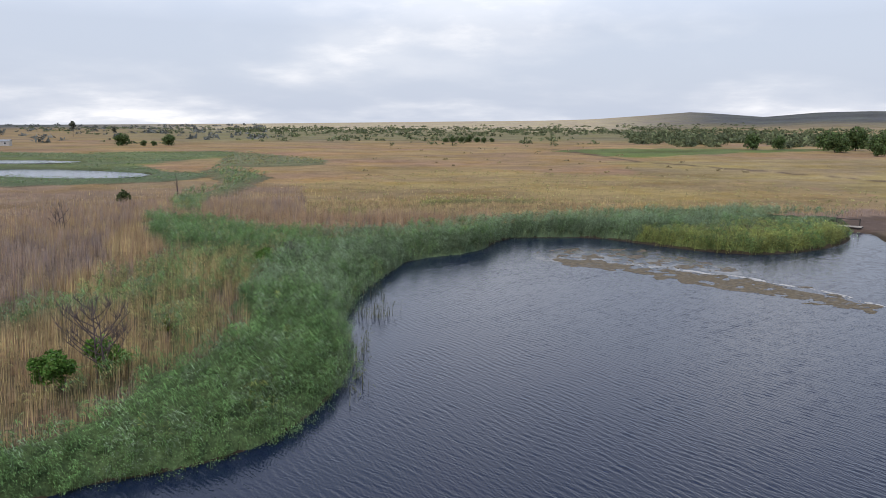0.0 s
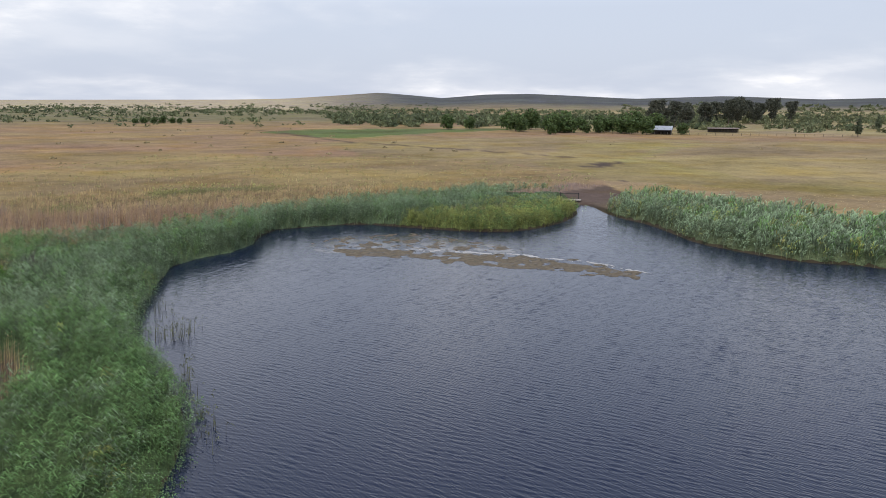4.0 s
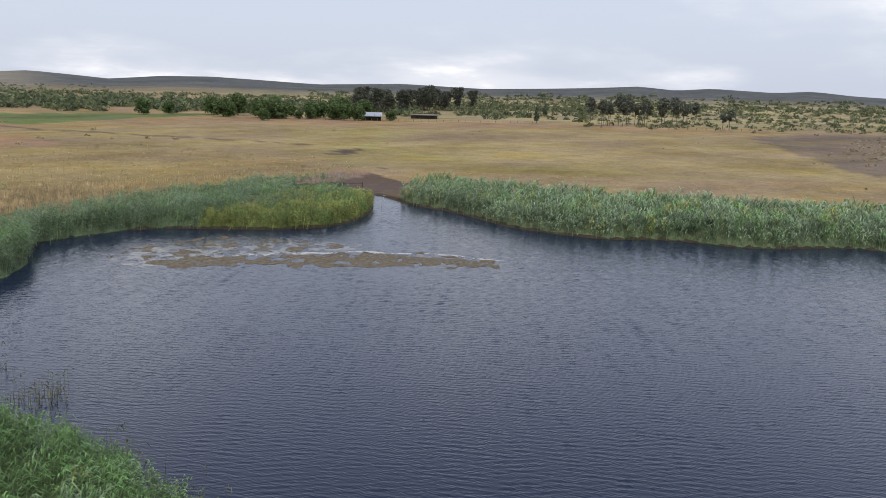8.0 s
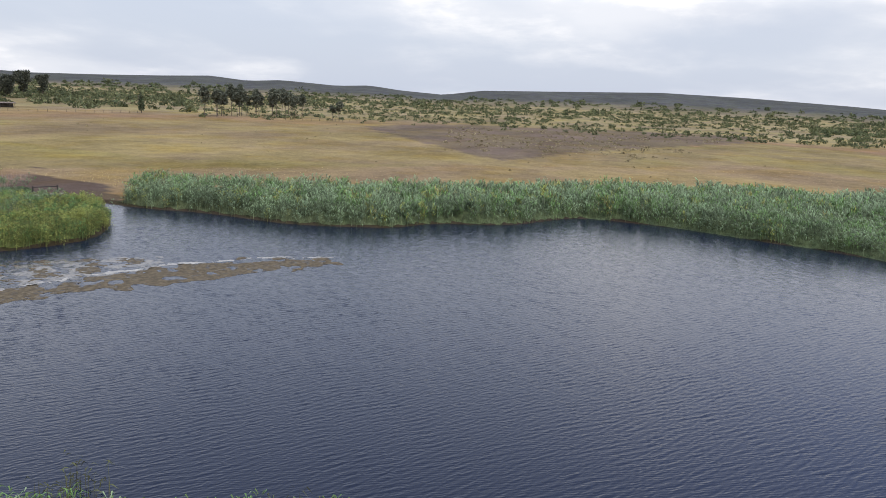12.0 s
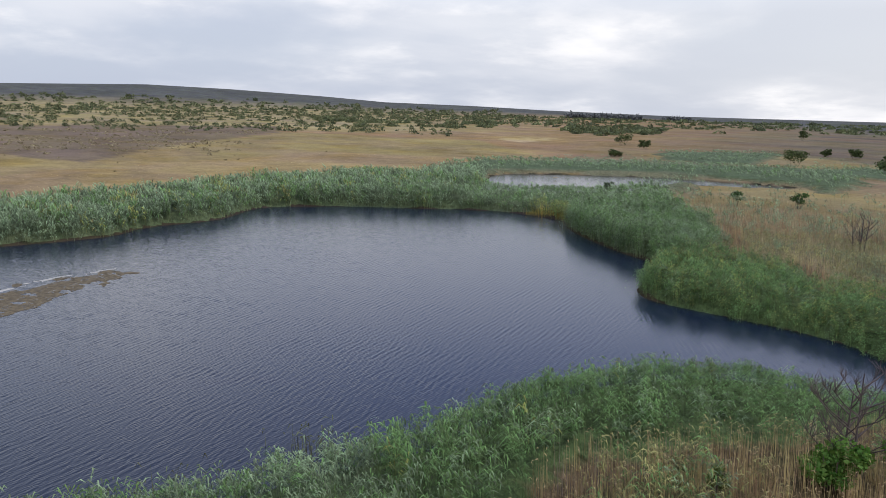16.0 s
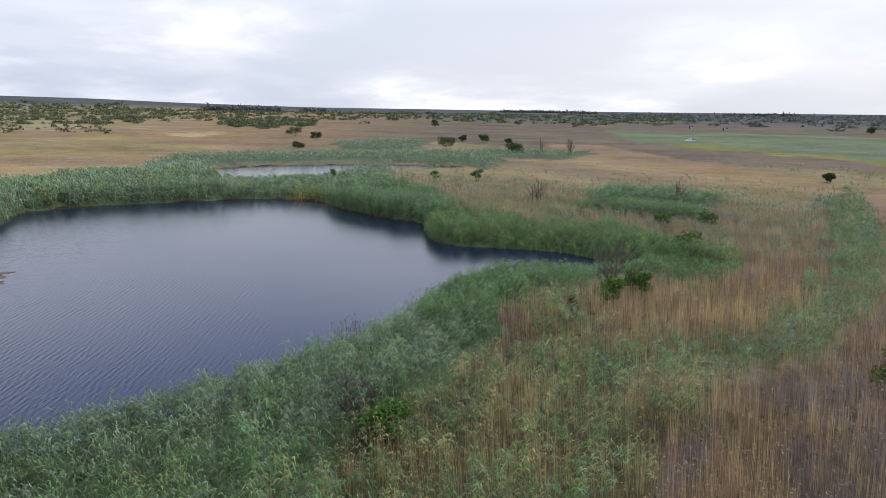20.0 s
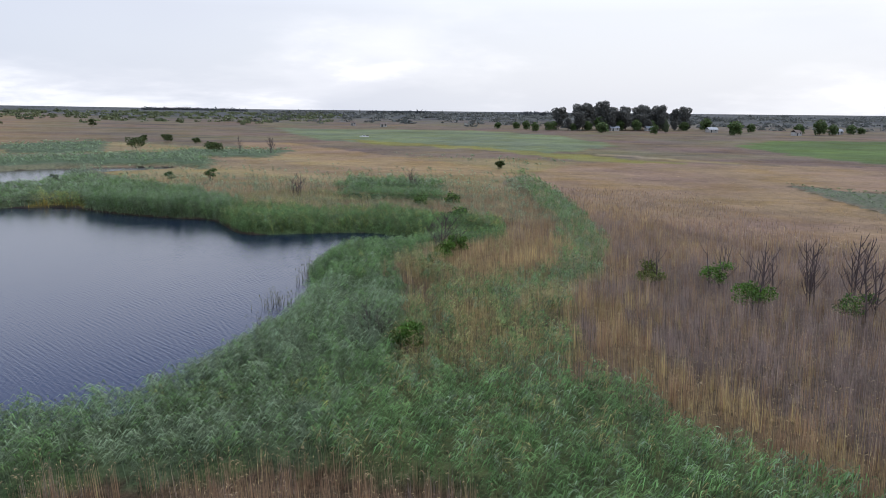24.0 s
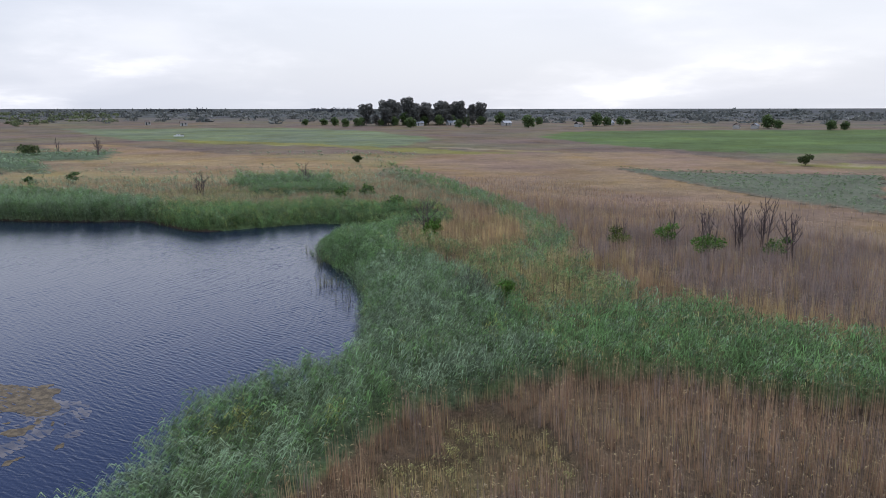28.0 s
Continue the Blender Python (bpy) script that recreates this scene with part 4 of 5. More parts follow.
def branching(h, spread, n, r, twigs=3, up=0.7, start=0.25):
    """Lines of a bare, forked tree: the trunk first, then its limbs and twigs."""
    bend = rng.uniform(-0.12, 0.12, 2) * h
    trunk = [(0, 0, -0.3), (bend[0] * 0.3, bend[1] * 0.3, h * 0.4), (bend[0], bend[1], h)]
    out = [(trunk, r, r * 0.2)]
    for k in range(n):
        f = start + (0.9 - start) * (k + rng.random() * 0.6) / n
        a = k * 2.4 + rng.uniform(-0.5, 0.5)
        p = np.array((bend[0] * f, bend[1] * f, h * f))
        ln = spread * rng.uniform(0.6, 1.1) * (1.15 - f * 0.6)
        q = p + np.array((math.cos(a) * ln * 0.5, math.sin(a) * ln * 0.5, ln * up * 0.45))
        e = p + np.array((math.cos(a) * ln, math.sin(a) * ln, ln * up * 1.1))
        out.append(([p, q, e], r * 0.5, r * 0.12))
        for _ in range(twigs):
            s = rng.uniform(0.4, 0.95)
            b0 = q + (e - q) * s
            out.append(([b0, b0 + np.array((rng.uniform(-0.3, 0.3) * ln, rng.uniform(-0.3, 0.3) * ln, rng.uniform(0.15, 0.5) * ln))], r * 0.2, r * 0.06))
    return out


def bush(x, y, r, h, base, tones, label, leaf=0.115, count=2400, dead=0.0, group=""):
    ob = thing("bush", x, y, height_at(x, y), label, "bush", group, rng.uniform(0, 360))
    base = base * 0.6
    stems = []
    for k in range(5):
        a = k * 1.26 + rng.random()
        stems.append(([(0.1 * math.cos(a), 0.1 * math.sin(a), -0.2), (r * 0.3 * math.cos(a), r * 0.3 * math.sin(a), base * 0.7),
                       (r * 0.6 * math.cos(a), r * 0.6 * math.sin(a), base + (h - base) * 0.6)], 0.05, 0.015))
    for line_ in stems:
        part("stem", tubes("stem", [line_], BARK, 5), ob)
    lobes = [(0, 0, base + (h - base) * 0.5, r * 0.6, (h - base) / (1.5 * r))]
    for k in range(7):
        a = k * 0.9 + rng.uniform(-0.3, 0.3)
        lobes.append((r * 0.6 * math.cos(a), r * 0.6 * math.sin(a), base + (h - base) * rng.uniform(0.3, 0.75), r * rng.uniform(0.3, 0.5), rng.uniform(0.6, 0.9)))
    part("crown", leaves_mesh("crown", lobes, count, leaf, tones[0], tones[1], LEAF, 0.35), ob)
    if dead:
        for k in range(4):
            a = rng.uniform(0, 6.28)
            lines = [([np.array(p) + np.array((math.cos(a), math.sin(a), 0)) * r * 0.35 for p in l[0]], l[1], l[2]) for l in branching(dead, dead * 0.35, 3, 0.035, 2, 1.0)]
            part("dead_branch", tubes("dead_branch", [(l[0], l[1] * 1.8, l[2] * 2.5) for l in lines], DEAD, 4), ob, "bare dark dead branch")
    return ob


def dead_tree(x, y, h, spread, label, stems=1, limbs=7, r=0.07, twigs=4, up=0.8, group=""):
    ob = thing("dead_tree", x, y, height_at(x, y), label, "dead tree", group, rng.uniform(0, 360))
    for s in range(stems):
        off = np.array((rng.uniform(-1, 1), rng.uniform(-1, 1), 0)) * (0.6 if stems > 1 else 0)
        hh = h * (rng.uniform(0.6, 1.0) if s else 1.0)
        lines = [([np.array(p) + off for p in l[0]], l[1], l[2]) for l in branching(hh, spread, limbs, r, twigs, up)]
        trunk = part("trunk", tubes("trunk", [(l[0], l[1] * 2.0, l[2] * 2.5) for l in lines[:1]], DEAD, 6), ob)
        group_size = 1 + twigs
        for k in range(limbs):
            part("branch", tubes("branch", [(l[0], l[1] * 1.8, l[2] * 2.5) for l in lines[1 + k * group_size:1 + (k + 1) * group_size]], DEAD, 4), trunk)
    return ob


def tree_kind(name, h, lobes, count, leaf, tones, limbs, r, label, trunk_h=None, shell=0.45):
    """A first tree of a kind, which plant_out() then stands at its first place."""
    ob = new(name)
    lines = branching(trunk_h or h * 0.8, h * 0.28, limbs, r, 1, 0.9, 0.35)
    part("trunk", tubes("trunk", lines, BARK, 6), ob)
    part("crown", leaves_mesh("crown", lobes, count, leaf, tones[0], tones[1], LEAF, shell), ob)
    return tagged(ob, label, "tree")


def plant_out(ob, places, group, label=""):
    """Stands the tree at the first place and copies at the others; place: x, y, scale, height scale."""
    base_label = label or ob["label"]
    for k, (x, y, s, sz) in enumerate(places):
        m = Matrix.Translation((x, y, height_at(x, y) - 0.1)) @ Matrix.Rotation(rng.uniform(0, 6.28), 4, "Z") @ Matrix.Diagonal((s, s, s * sz, 1))
        if k == 0:
            ob.matrix_world = m
            o = ob
        else:
            o = copy_thing(ob, pose(0, 0, 0))
            o.matrix_world = m
        tagged(o, base_label, "tree", group)


GREEN_A, GREEN_B = (0.065, 0.145, 0.025), (0.155, 0.265, 0.055)
DARK_A, DARK_B = (0.055, 0.085, 0.045), (0.11, 0.14, 0.08)

# ---- bushes and dead trees of the marsh ----
bush(-20.6, 35.8, 1.25, 3.3, 1.0, (GREEN_A, GREEN_B), "bright green leafy bush standing in dry reeds", group="marsh bushes")
bush(-19.3, 38.9, 1.35, 3.1, 1.0, (GREEN_A, GREEN_B), "bright green bush at the foot of a dead tree", group="marsh bushes")
dead_tree(-19.2, 38.1, 5.2, 2.3, "bare dead tree rising from a green bush", 2, 13, 0.038, 11)
bush(-17.6, 68.9, 1.25, 3.1, 1.4, (GREEN_A, GREEN_B), "small bright green bush among mixed reeds", group="marsh bushes")
dead_tree(-15.2, 68.2, 3.6, 1.5, "grey leafless shrub beside a green bush", 6, 7, 0.022, 8)
bush(-17.9, 44.3, 0.4, 2.9, 1.7, ((0.10, 0.13, 0.03), (0.17, 0.19, 0.05)), "slim yellowish green sapling above the reeds", 0.12, 220, group="marsh bushes")
bush(-38.4, 50.3, 1.5, 3.7, 1.5, ((0.07, 0.10, 0.02), (0.16, 0.19, 0.05)), "sparse green bush with bare twigs in dry reeds", 0.12, 900, 4.2, "bushes in the dry reeds")
bush(-44.0, 51.1, 1.5, 3.9, 1.5, (GREEN_A, GREEN_B), "small green bush with dead branches above it", 0.12, 900, 5.0, "bushes in the dry reeds")
bush(-44.6, 57.7, 1.9, 3.6, 1.4, (GREEN_A, GREEN_B), "dark green bush with a dead stem in dry reeds", 0.13, 1100, 5.4, "bushes in the dry reeds")
dead_tree(-47.6, 53.2, 5.6, 0.9, "narrow dead tree with a few green shoots", 3, 6, 0.045, 5, 1.6, "dead trees in the dry reeds")
dead_tree(-50.5, 55.5, 6.0, 1.1, "cluster of dark dead upright stems", 5, 7, 0.05, 5, 1.6, "dead trees in the dry reeds")
dead_tree(-55.0, 54.2, 6.4, 1.2, "tall thin dead trees standing in reeds", 4, 7, 0.05, 5, 1.6, "dead trees in the dry reeds")
dead_tree(-52.3, 60.5, 5.8, 1.3, "forked dead tree with blackened branches", 3, 7, 0.055, 5, 1.3, "dead trees in the dry reeds")
bush(-51.5, 60.0, 1.5, 3.4, 1.2, (DARK_A, GREEN_B), "dark green shrub at the foot of dead trees", 0.12, 900, group="bushes in the dry reeds")
bush(-14.3, -2.0, 1.3, 3.4, 1.0, (DARK_A, GREEN_B), "dark green bush in the marsh", 0.14, 700, group="far marsh bushes")
bush(-19.5, -5.5, 1.6, 3.6, 1.0, (DARK_A, GREEN_B), "rounded dark green bush in the marsh", 0.15, 800, group="far marsh bushes")
bush(-20.4, 13.6, 1.7, 3.5, 1.0, (DARK_A, GREEN_B), "broad green bush behind the reed headland", 0.15, 900, group="far marsh bushes")
bush(37.5, -50.0, 1.6, 3.3, 0.8, (DARK_A, GREEN_A), "low dark bush in pale reeds", 0.16, 600, 2.0, "far marsh bushes")
bush(44.0, -42.0, 1.2, 3.0, 0.8, (DARK_A, GREEN_A), "low dark bush near the second pond", 0.16, 450, group="far marsh bushes")
bush(62.0, -29.0, 0.7, 3.4, 1.0, (DARK_A, DARK_B), "small dark shrub on the reed bank", 0.15, 250, group="far marsh bushes")
bush(66.0, -34.0, 0.6, 3.2, 1.0, (DARK_A, DARK_B), "small dark shrub on the reed bank", 0.15, 200, group="far marsh bushes")
dead_tree(9.5, -16.5, 4.6, 1.7, "bushy leafless shrub in pale reeds", 4, 6, 0.05, 4, 0.9, "dead shrubs")
dead_tree(-11.0, -30.0, 5.4, 1.5, "pale grey dead shrub behind the reed island", 4, 6, 0.05, 4, 1.0, "dead shrubs")
dead_tree(-52, 95, 4.4, 1.4, "thin leafless shrub in the dry marsh", 3, 6, 0.04, 4, 0.9, "dead shrubs")
dead_tree(-58, 154, 4.6, 0.8, "thin dead sapling in the dry marsh", 2, 5, 0.05, 3, 1.2, "dead shrubs")
dead_tree(62, -152, 6.0, 1.2, "distant dead tree in the marsh", 2, 5, 0.09, 2, 1.3, "dead shrubs")
dead_tree(48, -142, 6.4, 1.8, "distant pale dead trees in the marsh", 4, 5, 0.09, 2, 1.3, "dead shrubs")
for x, y, r, h, lab in ((-61, 135, 1.3, 3.0, "olive green bush in the dry marsh"), (-32, -95, 1.5, 2.6, "small dark bush on the plain"),
                        (100, -148, 4.2, 6.0, "large rounded green bush in the marsh"), (112, -205, 2.6, 4.0, "green bush on the plain"),
                        (123, -205, 2.2, 3.4, "green bush on the plain"), (95, -195, 2.0, 3.0, "low green bush on the plain"),
                        (69, -143, 3.6, 4.6, "dark green bush by far reeds"), (205, -180, 4.5, 6.0, "brown-green bush at the marsh edge"),
                        (181, -168, 3.0, 4.4, "rounded green bush at the marsh edge"), (150, -120, 2.5, 2.6, "low brown bush at the marsh edge"),
                        (-152, -46, 2.2, 3.6, "lone bush beside the track"), (216, -340, 2.8, 8.0, "upright dark bush on the plain")):
    bush(x, y, r, h, h * 0.03, ((0.05, 0.075, 0.025), (0.11, 0.14, 0.05)), lab, 0.30, 950, group="bushes of the plain")

# thin stalks standing in open water
stalks = []
sx = np.concatenate([rng.normal(-5.6, 0.9, 60), rng.normal(-5.3, 0.4, 25), rng.normal(-6.0, 0.5, 20), rng.normal(-5.0, 0.4, 16)])
sy = np.concatenate([rng.normal(54.8, 0.9, 60), rng.normal(45.0, 1.2, 25), rng.normal(60.5, 1.5, 20), rng.normal(39.0, 1.3, 16)])
sh = rng.uniform(0.6, 1.7, len(sx))
tagged(new("water_stalks", plant_mesh("water_stalks", sx, sy, np.full(len(sx), -0.2), sh, np.tile((0.11, 0.12, 0.06), (len(sx), 1)), np.zeros((len(sx), 3)),
                                      np.full(len(sx), 0.06), 2, (0.08, 0.04), REED, leaf_len=0.25, stem=1.6)), "thin reed stalks standing in open water", "reeds", kind="stuff")

# ---- floating mats and foam ----


def floating_patch(name, outline, mat, z, thick, ragged, holes, seed, step=0.45):
    """A thin mat of cells inside the outline, eaten away by noise, with upturned thickness."""
    o = np.array(outline, float)
    x0, y0, x1, y1 = *o.min(0), *o.max(0)
    nx, ny = int((x1 - x0) / step) + 3, int((y1 - y0) / step) + 3
    X, Y = np.meshgrid(x0 + (np.arange(nx) - 1) * step, y0 + (np.arange(ny) - 1) * step, indexing="ij")
    cx, cy = X[:-1, :-1] + step / 2, Y[:-1, :-1] + step / 2
    m = inside((cx + wave(cx, cy, 2.6, seed) * ragged).ravel(), (cy + wave(cx, cy, 2.2, seed + 1) * ragged).ravel(), o).reshape(cx.shape)
    m &= (wave(cx, cy, 2.4, seed + 2) + 0.7 * wave(cx, cy, 0.9, seed + 3)) > holes
    jx, jy = X + rng.uniform(-0.3, 0.3, X.shape) * step, Y + rng.uniform(-0.3, 0.3, X.shape) * step
    bm = bmesh.new()
    grid = {}

    def vert(i_, j_):
        if (i_, j_) not in grid:
            grid[i_, j_] = bm.verts.new((jx[i_, j_], jy[i_, j_], 0))
        return grid[i_, j_]
    for i_, j_ in zip(*np.nonzero(m)):
        bm.faces.new([vert(i_, j_), vert(i_ + 1, j_), vert(i_ + 1, j_ + 1), vert(i_, j_ + 1)])
    bmesh.ops.smooth_vert(bm, verts=bm.verts[:], factor=0.5, use_axis_x=True, use_axis_y=True)
    top = bmesh.ops.extrude_face_region(bm, geom=bm.faces[:])
    for v in top["geom"]:
        if isinstance(v, bmesh.types.BMVert):
            v.co.z += thick
    bmesh.ops.recalc_face_normals(bm, faces=bm.faces[:])
    me = bpy.data.meshes.new(name)
    bm.to_mesh(me)
    bm.free()
    me.materials.append(mat)
    ob = new(name, me)
    ob.location.z = z
    return ob


MAT_LINE = [(13.5, 80.0), (18, 78.0), (23, 74), (29.5, 69.6), (34, 64), (37, 57.2), (35.5, 55.6), (31.5, 59.3), (27, 64), (22, 69), (17.5, 73.5), (12.5, 76.5)]
tagged(floating_patch("algae_mat", MAT_LINE, MAT, -0.03, 0.04, 1.0, -0.85, 21, 0.2), "long brown raft of floating algae on the pond", "algae", kind="stuff")
tagged(floating_patch("foam_line", [(18.3, 79.4), (23.4, 75.2), (30, 70.6), (34.7, 64.8), (38, 57.2), (37.2, 57), (34.1, 64.2), (29.5, 69.8), (23, 74.3), (18, 78.3)], FOAM, -0.025, 0.035, 0.35, 0.15, 31, 0.14),
       "white foam blown along the edge of the algae raft", "foam", kind="stuff")
tagged(floating_patch("scum_patches", [(11.5, 84), (16, 88), (25, 86), (29, 80), (32, 72), (28, 72), (20, 78), (12, 80)], MAT, -0.03, 0.038, 0.8, 0.35, 41, 0.22), "scattered patches of brown pond scum", "algae", kind="stuff")
tagged(floating_patch("slick", [(11, 82), (16, 87), (25, 85), (30, 78), (33, 70), (28, 70.5), (20, 76.5), (11, 79)], SLICK, -0.03, 0.034, 1.0, -0.1, 51, 0.25), "smooth brownish slick on the pond beside the algae", "slick", kind="stuff")

# ---- distant trees ----
round_tree = tree_kind("round_tree", 8, [(0, 0, 5.0, 3.0, 0.8), (1.8, 0.4, 4.2, 2.0, 0.8), (-1.7, 0.8, 4.4, 2.1, 0.8), (0.3, -1.9, 4.0, 2.0, 0.8), (0.2, 1.8, 4.6, 2.0, 0.8), (1.7, -1.1, 2.2, 2.0, 0.8), (-1.6, -0.9, 2.0, 1.9, 0.8), (0.1, 1.3, 1.8, 1.9, 0.8)], 1100, 0.5,
                       ((0.06, 0.10, 0.035), (0.135, 0.185, 0.065)), 6, 0.18, "rounded leafy green tree")
tall_tree = tree_kind("tall_tree", 18, [(0, 0, 12, 4.2, 0.9), (2.6, 0.5, 10, 3.2, 0.9), (-2.8, 0.9, 10.5, 3.2, 0.9), (0.4, -2.6, 13.5, 3.0, 0.8), (-0.6, 2.4, 14.2, 2.8, 0.8), (1.4, 1.5, 7.0, 2.8, 0.9), (-1.6, -1.2, 5.2, 2.8, 0.9)], 1700, 0.62,
                      ((0.06, 0.068, 0.05), (0.14, 0.145, 0.105)), 8, 0.32, "tall dark gum tree")
pine = tree_kind("pine_tree", 14, [(0, 0, 11.5, 2.6, 0.75), (1.5, 0.5, 10.0, 1.9, 0.7), (-1.4, 0.6, 10.4, 1.8, 0.7), (0.2, -1.4, 9.0, 1.7, 0.7), (0.4, 0.8, 13.0, 1.6, 0.8), (-0.8, -0.9, 7.6, 1.7, 0.7)], 1300, 0.5,
                 ((0.10, 0.115, 0.09), (0.20, 0.21, 0.15)), 7, 0.2, "tall dark pine with a bare trunk", 12.5)
cone_tree = tree_kind("cone_tree", 11, [(0, 0, 2.6, 1.7, 0.9), (0, 0, 4.4, 1.7, 1.0), (0, 0, 6.4, 1.4, 1.1), (0, 0, 8.2, 1.0, 1.2), (0, 0, 9.8, 0.6, 1.4)], 700, 0.4, ((0.075, 0.10, 0.06), (0.14, 0.165, 0.09)), 4, 0.2,
                      "slender dark conical tree")


def around(points, spread, s0, s1, sz0=0.85, sz1=1.15):
    return [(x + rng.uniform(-spread, spread), y + rng.uniform(-spread, spread), rng.uniform(s0, s1), rng.uniform(sz0, sz1)) for x, y in points]


def along(a, b, n):
    return [(a[0] + (b[0] - a[0]) * k / (n - 1), a[1] + (b[1] - a[1]) * k / (n - 1)) for k in range(n)]


plant_out(round_tree, around(along((206, 340), (246, 304), 9), 6, 0.7, 1.35) + around(along((196, 352), (262, 318), 11), 9, 0.9, 1.7) + around(along((180, 385), (275, 350), 10), 12, 0.9, 1.8) + [(259, 294, 0.95, 0.9)], "green trees round the barn")
rt = copy_thing(round_tree, pose(0, 0, 0))
plant_out(rt, [(192, 315, 0.75, 1.15), (-191, 426, 1.35, 0.8), (-179, 428, 0.55, 0.9), (-174, 431, 0.5, 0.9), (-165, 431, 1.1, 0.9)], "lone trees of the plain", "lone green tree on the open plain")
rt = copy_thing(round_tree, pose(0, 0, 0))
plant_out(rt, around(along((2, 516), (36, 517), 7), 1.5, 0.5, 0.75, 0.8, 1.0), "hedge row in the north", "dark bushy tree in a row")
rt = copy_thing(round_tree, pose(0, 0, 0))
plant_out(rt, around([(-61, -450), (-68, -430), (-75, -400), (-82, -420), (-50, -455), (-150, -372), (-116, -385), (-215, -405), (-262, -372), (-270, -380), (-292, -388), (-300, -395), (-245, -372), (-346, -290), (-352, -285), (-365, -256), (-374, -251), (-230, -420), (-195, -360), (-104, -424), (-114, -428), (-127, -430), (-141, -436), (-152, -434), (-166, -440), (-178, -440), (-190, -446), (-92, -434), (-208, -440)], 3, 0.75, 1.3), "trees round the far farm", "dark round tree beside the far farm")
plant_out(tall_tree, around([(292, 350), (300, 360), (308, 366), (316, 372), (326, 370), (336, 376), (345, 380), (356, 378), (366, 384), (310, 352), (375, 396)], 4, 0.8, 1.05) + around([(395, 400), (408, 404), (420, 410), (436, 410), (450, 412), (466, 415), (480, 416), (400, 416), (415, 420), (430, 424), (445, 426), (458, 424)], 4, 0.9, 1.2), "gum trees behind the barn")
# gum tree again, leaf tones lifted and greyed to paint in distance haze
tt = tree_kind("gum_tree", 18, [(0, 0, 12, 4.2, 0.9), (2.6, 0.5, 10, 3.4, 0.9), (-2.8, 0.9, 10.5, 3.4, 0.9), (0.4, -2.6, 13.5, 3.0, 0.8), (-0.6, 2.4, 14.2, 2.8, 0.8), (1.4, 1.5, 6.0, 3.0, 0.9), (-1.8, -1.4, 4.6, 3.2, 0.9)], 1900, 0.62,
               ((0.085, 0.09, 0.085), (0.17, 0.17, 0.15)), 8, 0.32, "tall gum tree in a far grove, leaves greyed for haze", shell=0.6)
plant_out(tt, around([(-100, -440), (-110, -445), (-120, -452), (-130, -450), (-138, -460), (-146, -455), (-155, -462), (-163, -458), (-170, -465), (-180, -460), (-188, -462), (-125, -470), (-150, -480), (-168, -478), (-200, -455), (-108, -432), (-122, -436), (-133, -440), (-145, -444), (-158, -446), (-172, -448), (-115, -455), (-142, -468), (-176, -470)], 6, 0.8, 1.25) + around(along((-95, -428), (-205, -450), 14), 6, 0.45, 0.7), "gum trees of the far farm")
plant_out(pine, around([(318, 206), (326, 202), (335, 203), (342, 200), (349, 205), (356, 198), (362, 196), (369, 199), (372, 190), (380, 193), (388, 190), (394, 186), (398, 182), (385, 182), (365, 186), (330, 208), (338, 208), (346, 198), (353, 204), (360, 203), (376, 184), (392, 192), (401, 188)], 3, 0.85, 1.1), "pine grove at the field edge")
pp = copy_thing(pine, pose(0, 0, 0))
plant_out(pp, [(353, 146, 0.85, 0.9), (357, 151, 0.7, 0.85), (-330, 640, 1.0, 1.0), (-300, 655, 0.7, 0.9)], "solitary pines", "solitary dark pine on the plain")
plant_out(cone_tree, [(325, 244, 1.0, 1.05), (420, 300, 0.9, 1.0), (426, 303, 0.8, 0.9), (-160, -382, 0.9, 1.1)], "conical trees")

# ---- scrub and far woods ----


def scrub(name, spots, leaf_tris, tones, label, category="scrub"):
    """Many low bushes as one mass: each a handful of sprays. spot: x, y, radius, height."""
    s = np.array(spots, float)
    n = len(s)
    z0 = terrain(s[:, 0], s[:, 1])
    which = np.repeat(np.arange(n), leaf_tris)
    m = len(which)
    d = rng.normal(size=(m, 3))
    d /= np.linalg.norm(d, axis=1)[:, None]
    d[:, 2] = np.abs(d[:, 2])
    rr = rng.uniform(0.55, 1.0, m)[:, None]
    p = np.column_stack([s[which, 0], s[which, 1], z0[which]]) + d * rr * np.column_stack([s[which, 2], s[which, 2], s[which, 3]])
    sz = (s[which, 2] * 0.44)[:, None]
    a, b = rng.normal(size=(m, 3)) * sz * 0.6, rng.normal(size=(m, 3)) * sz * 0.6
    V = np.concatenate([p - a, p + b, p + a])
    V[:, 2] = np.maximum(V[:, 2], np.tile(z0[which], 3) - 0.2)
    k = np.repeat(rng.random(n), leaf_tris)[:, None]
    tone_ = np.array(tones[0]) * (1 - k) + np.array(tones[1]) * k
    F = np.column_stack([np.arange(m), np.arange(m) + m, np.arange(m) + 2 * m])
    ob = new(name, mesh_from(name, V, F, [SCRUB], np.tile(tone_, (3, 1))))
    return tagged(ob, label, category, kind="stuff")


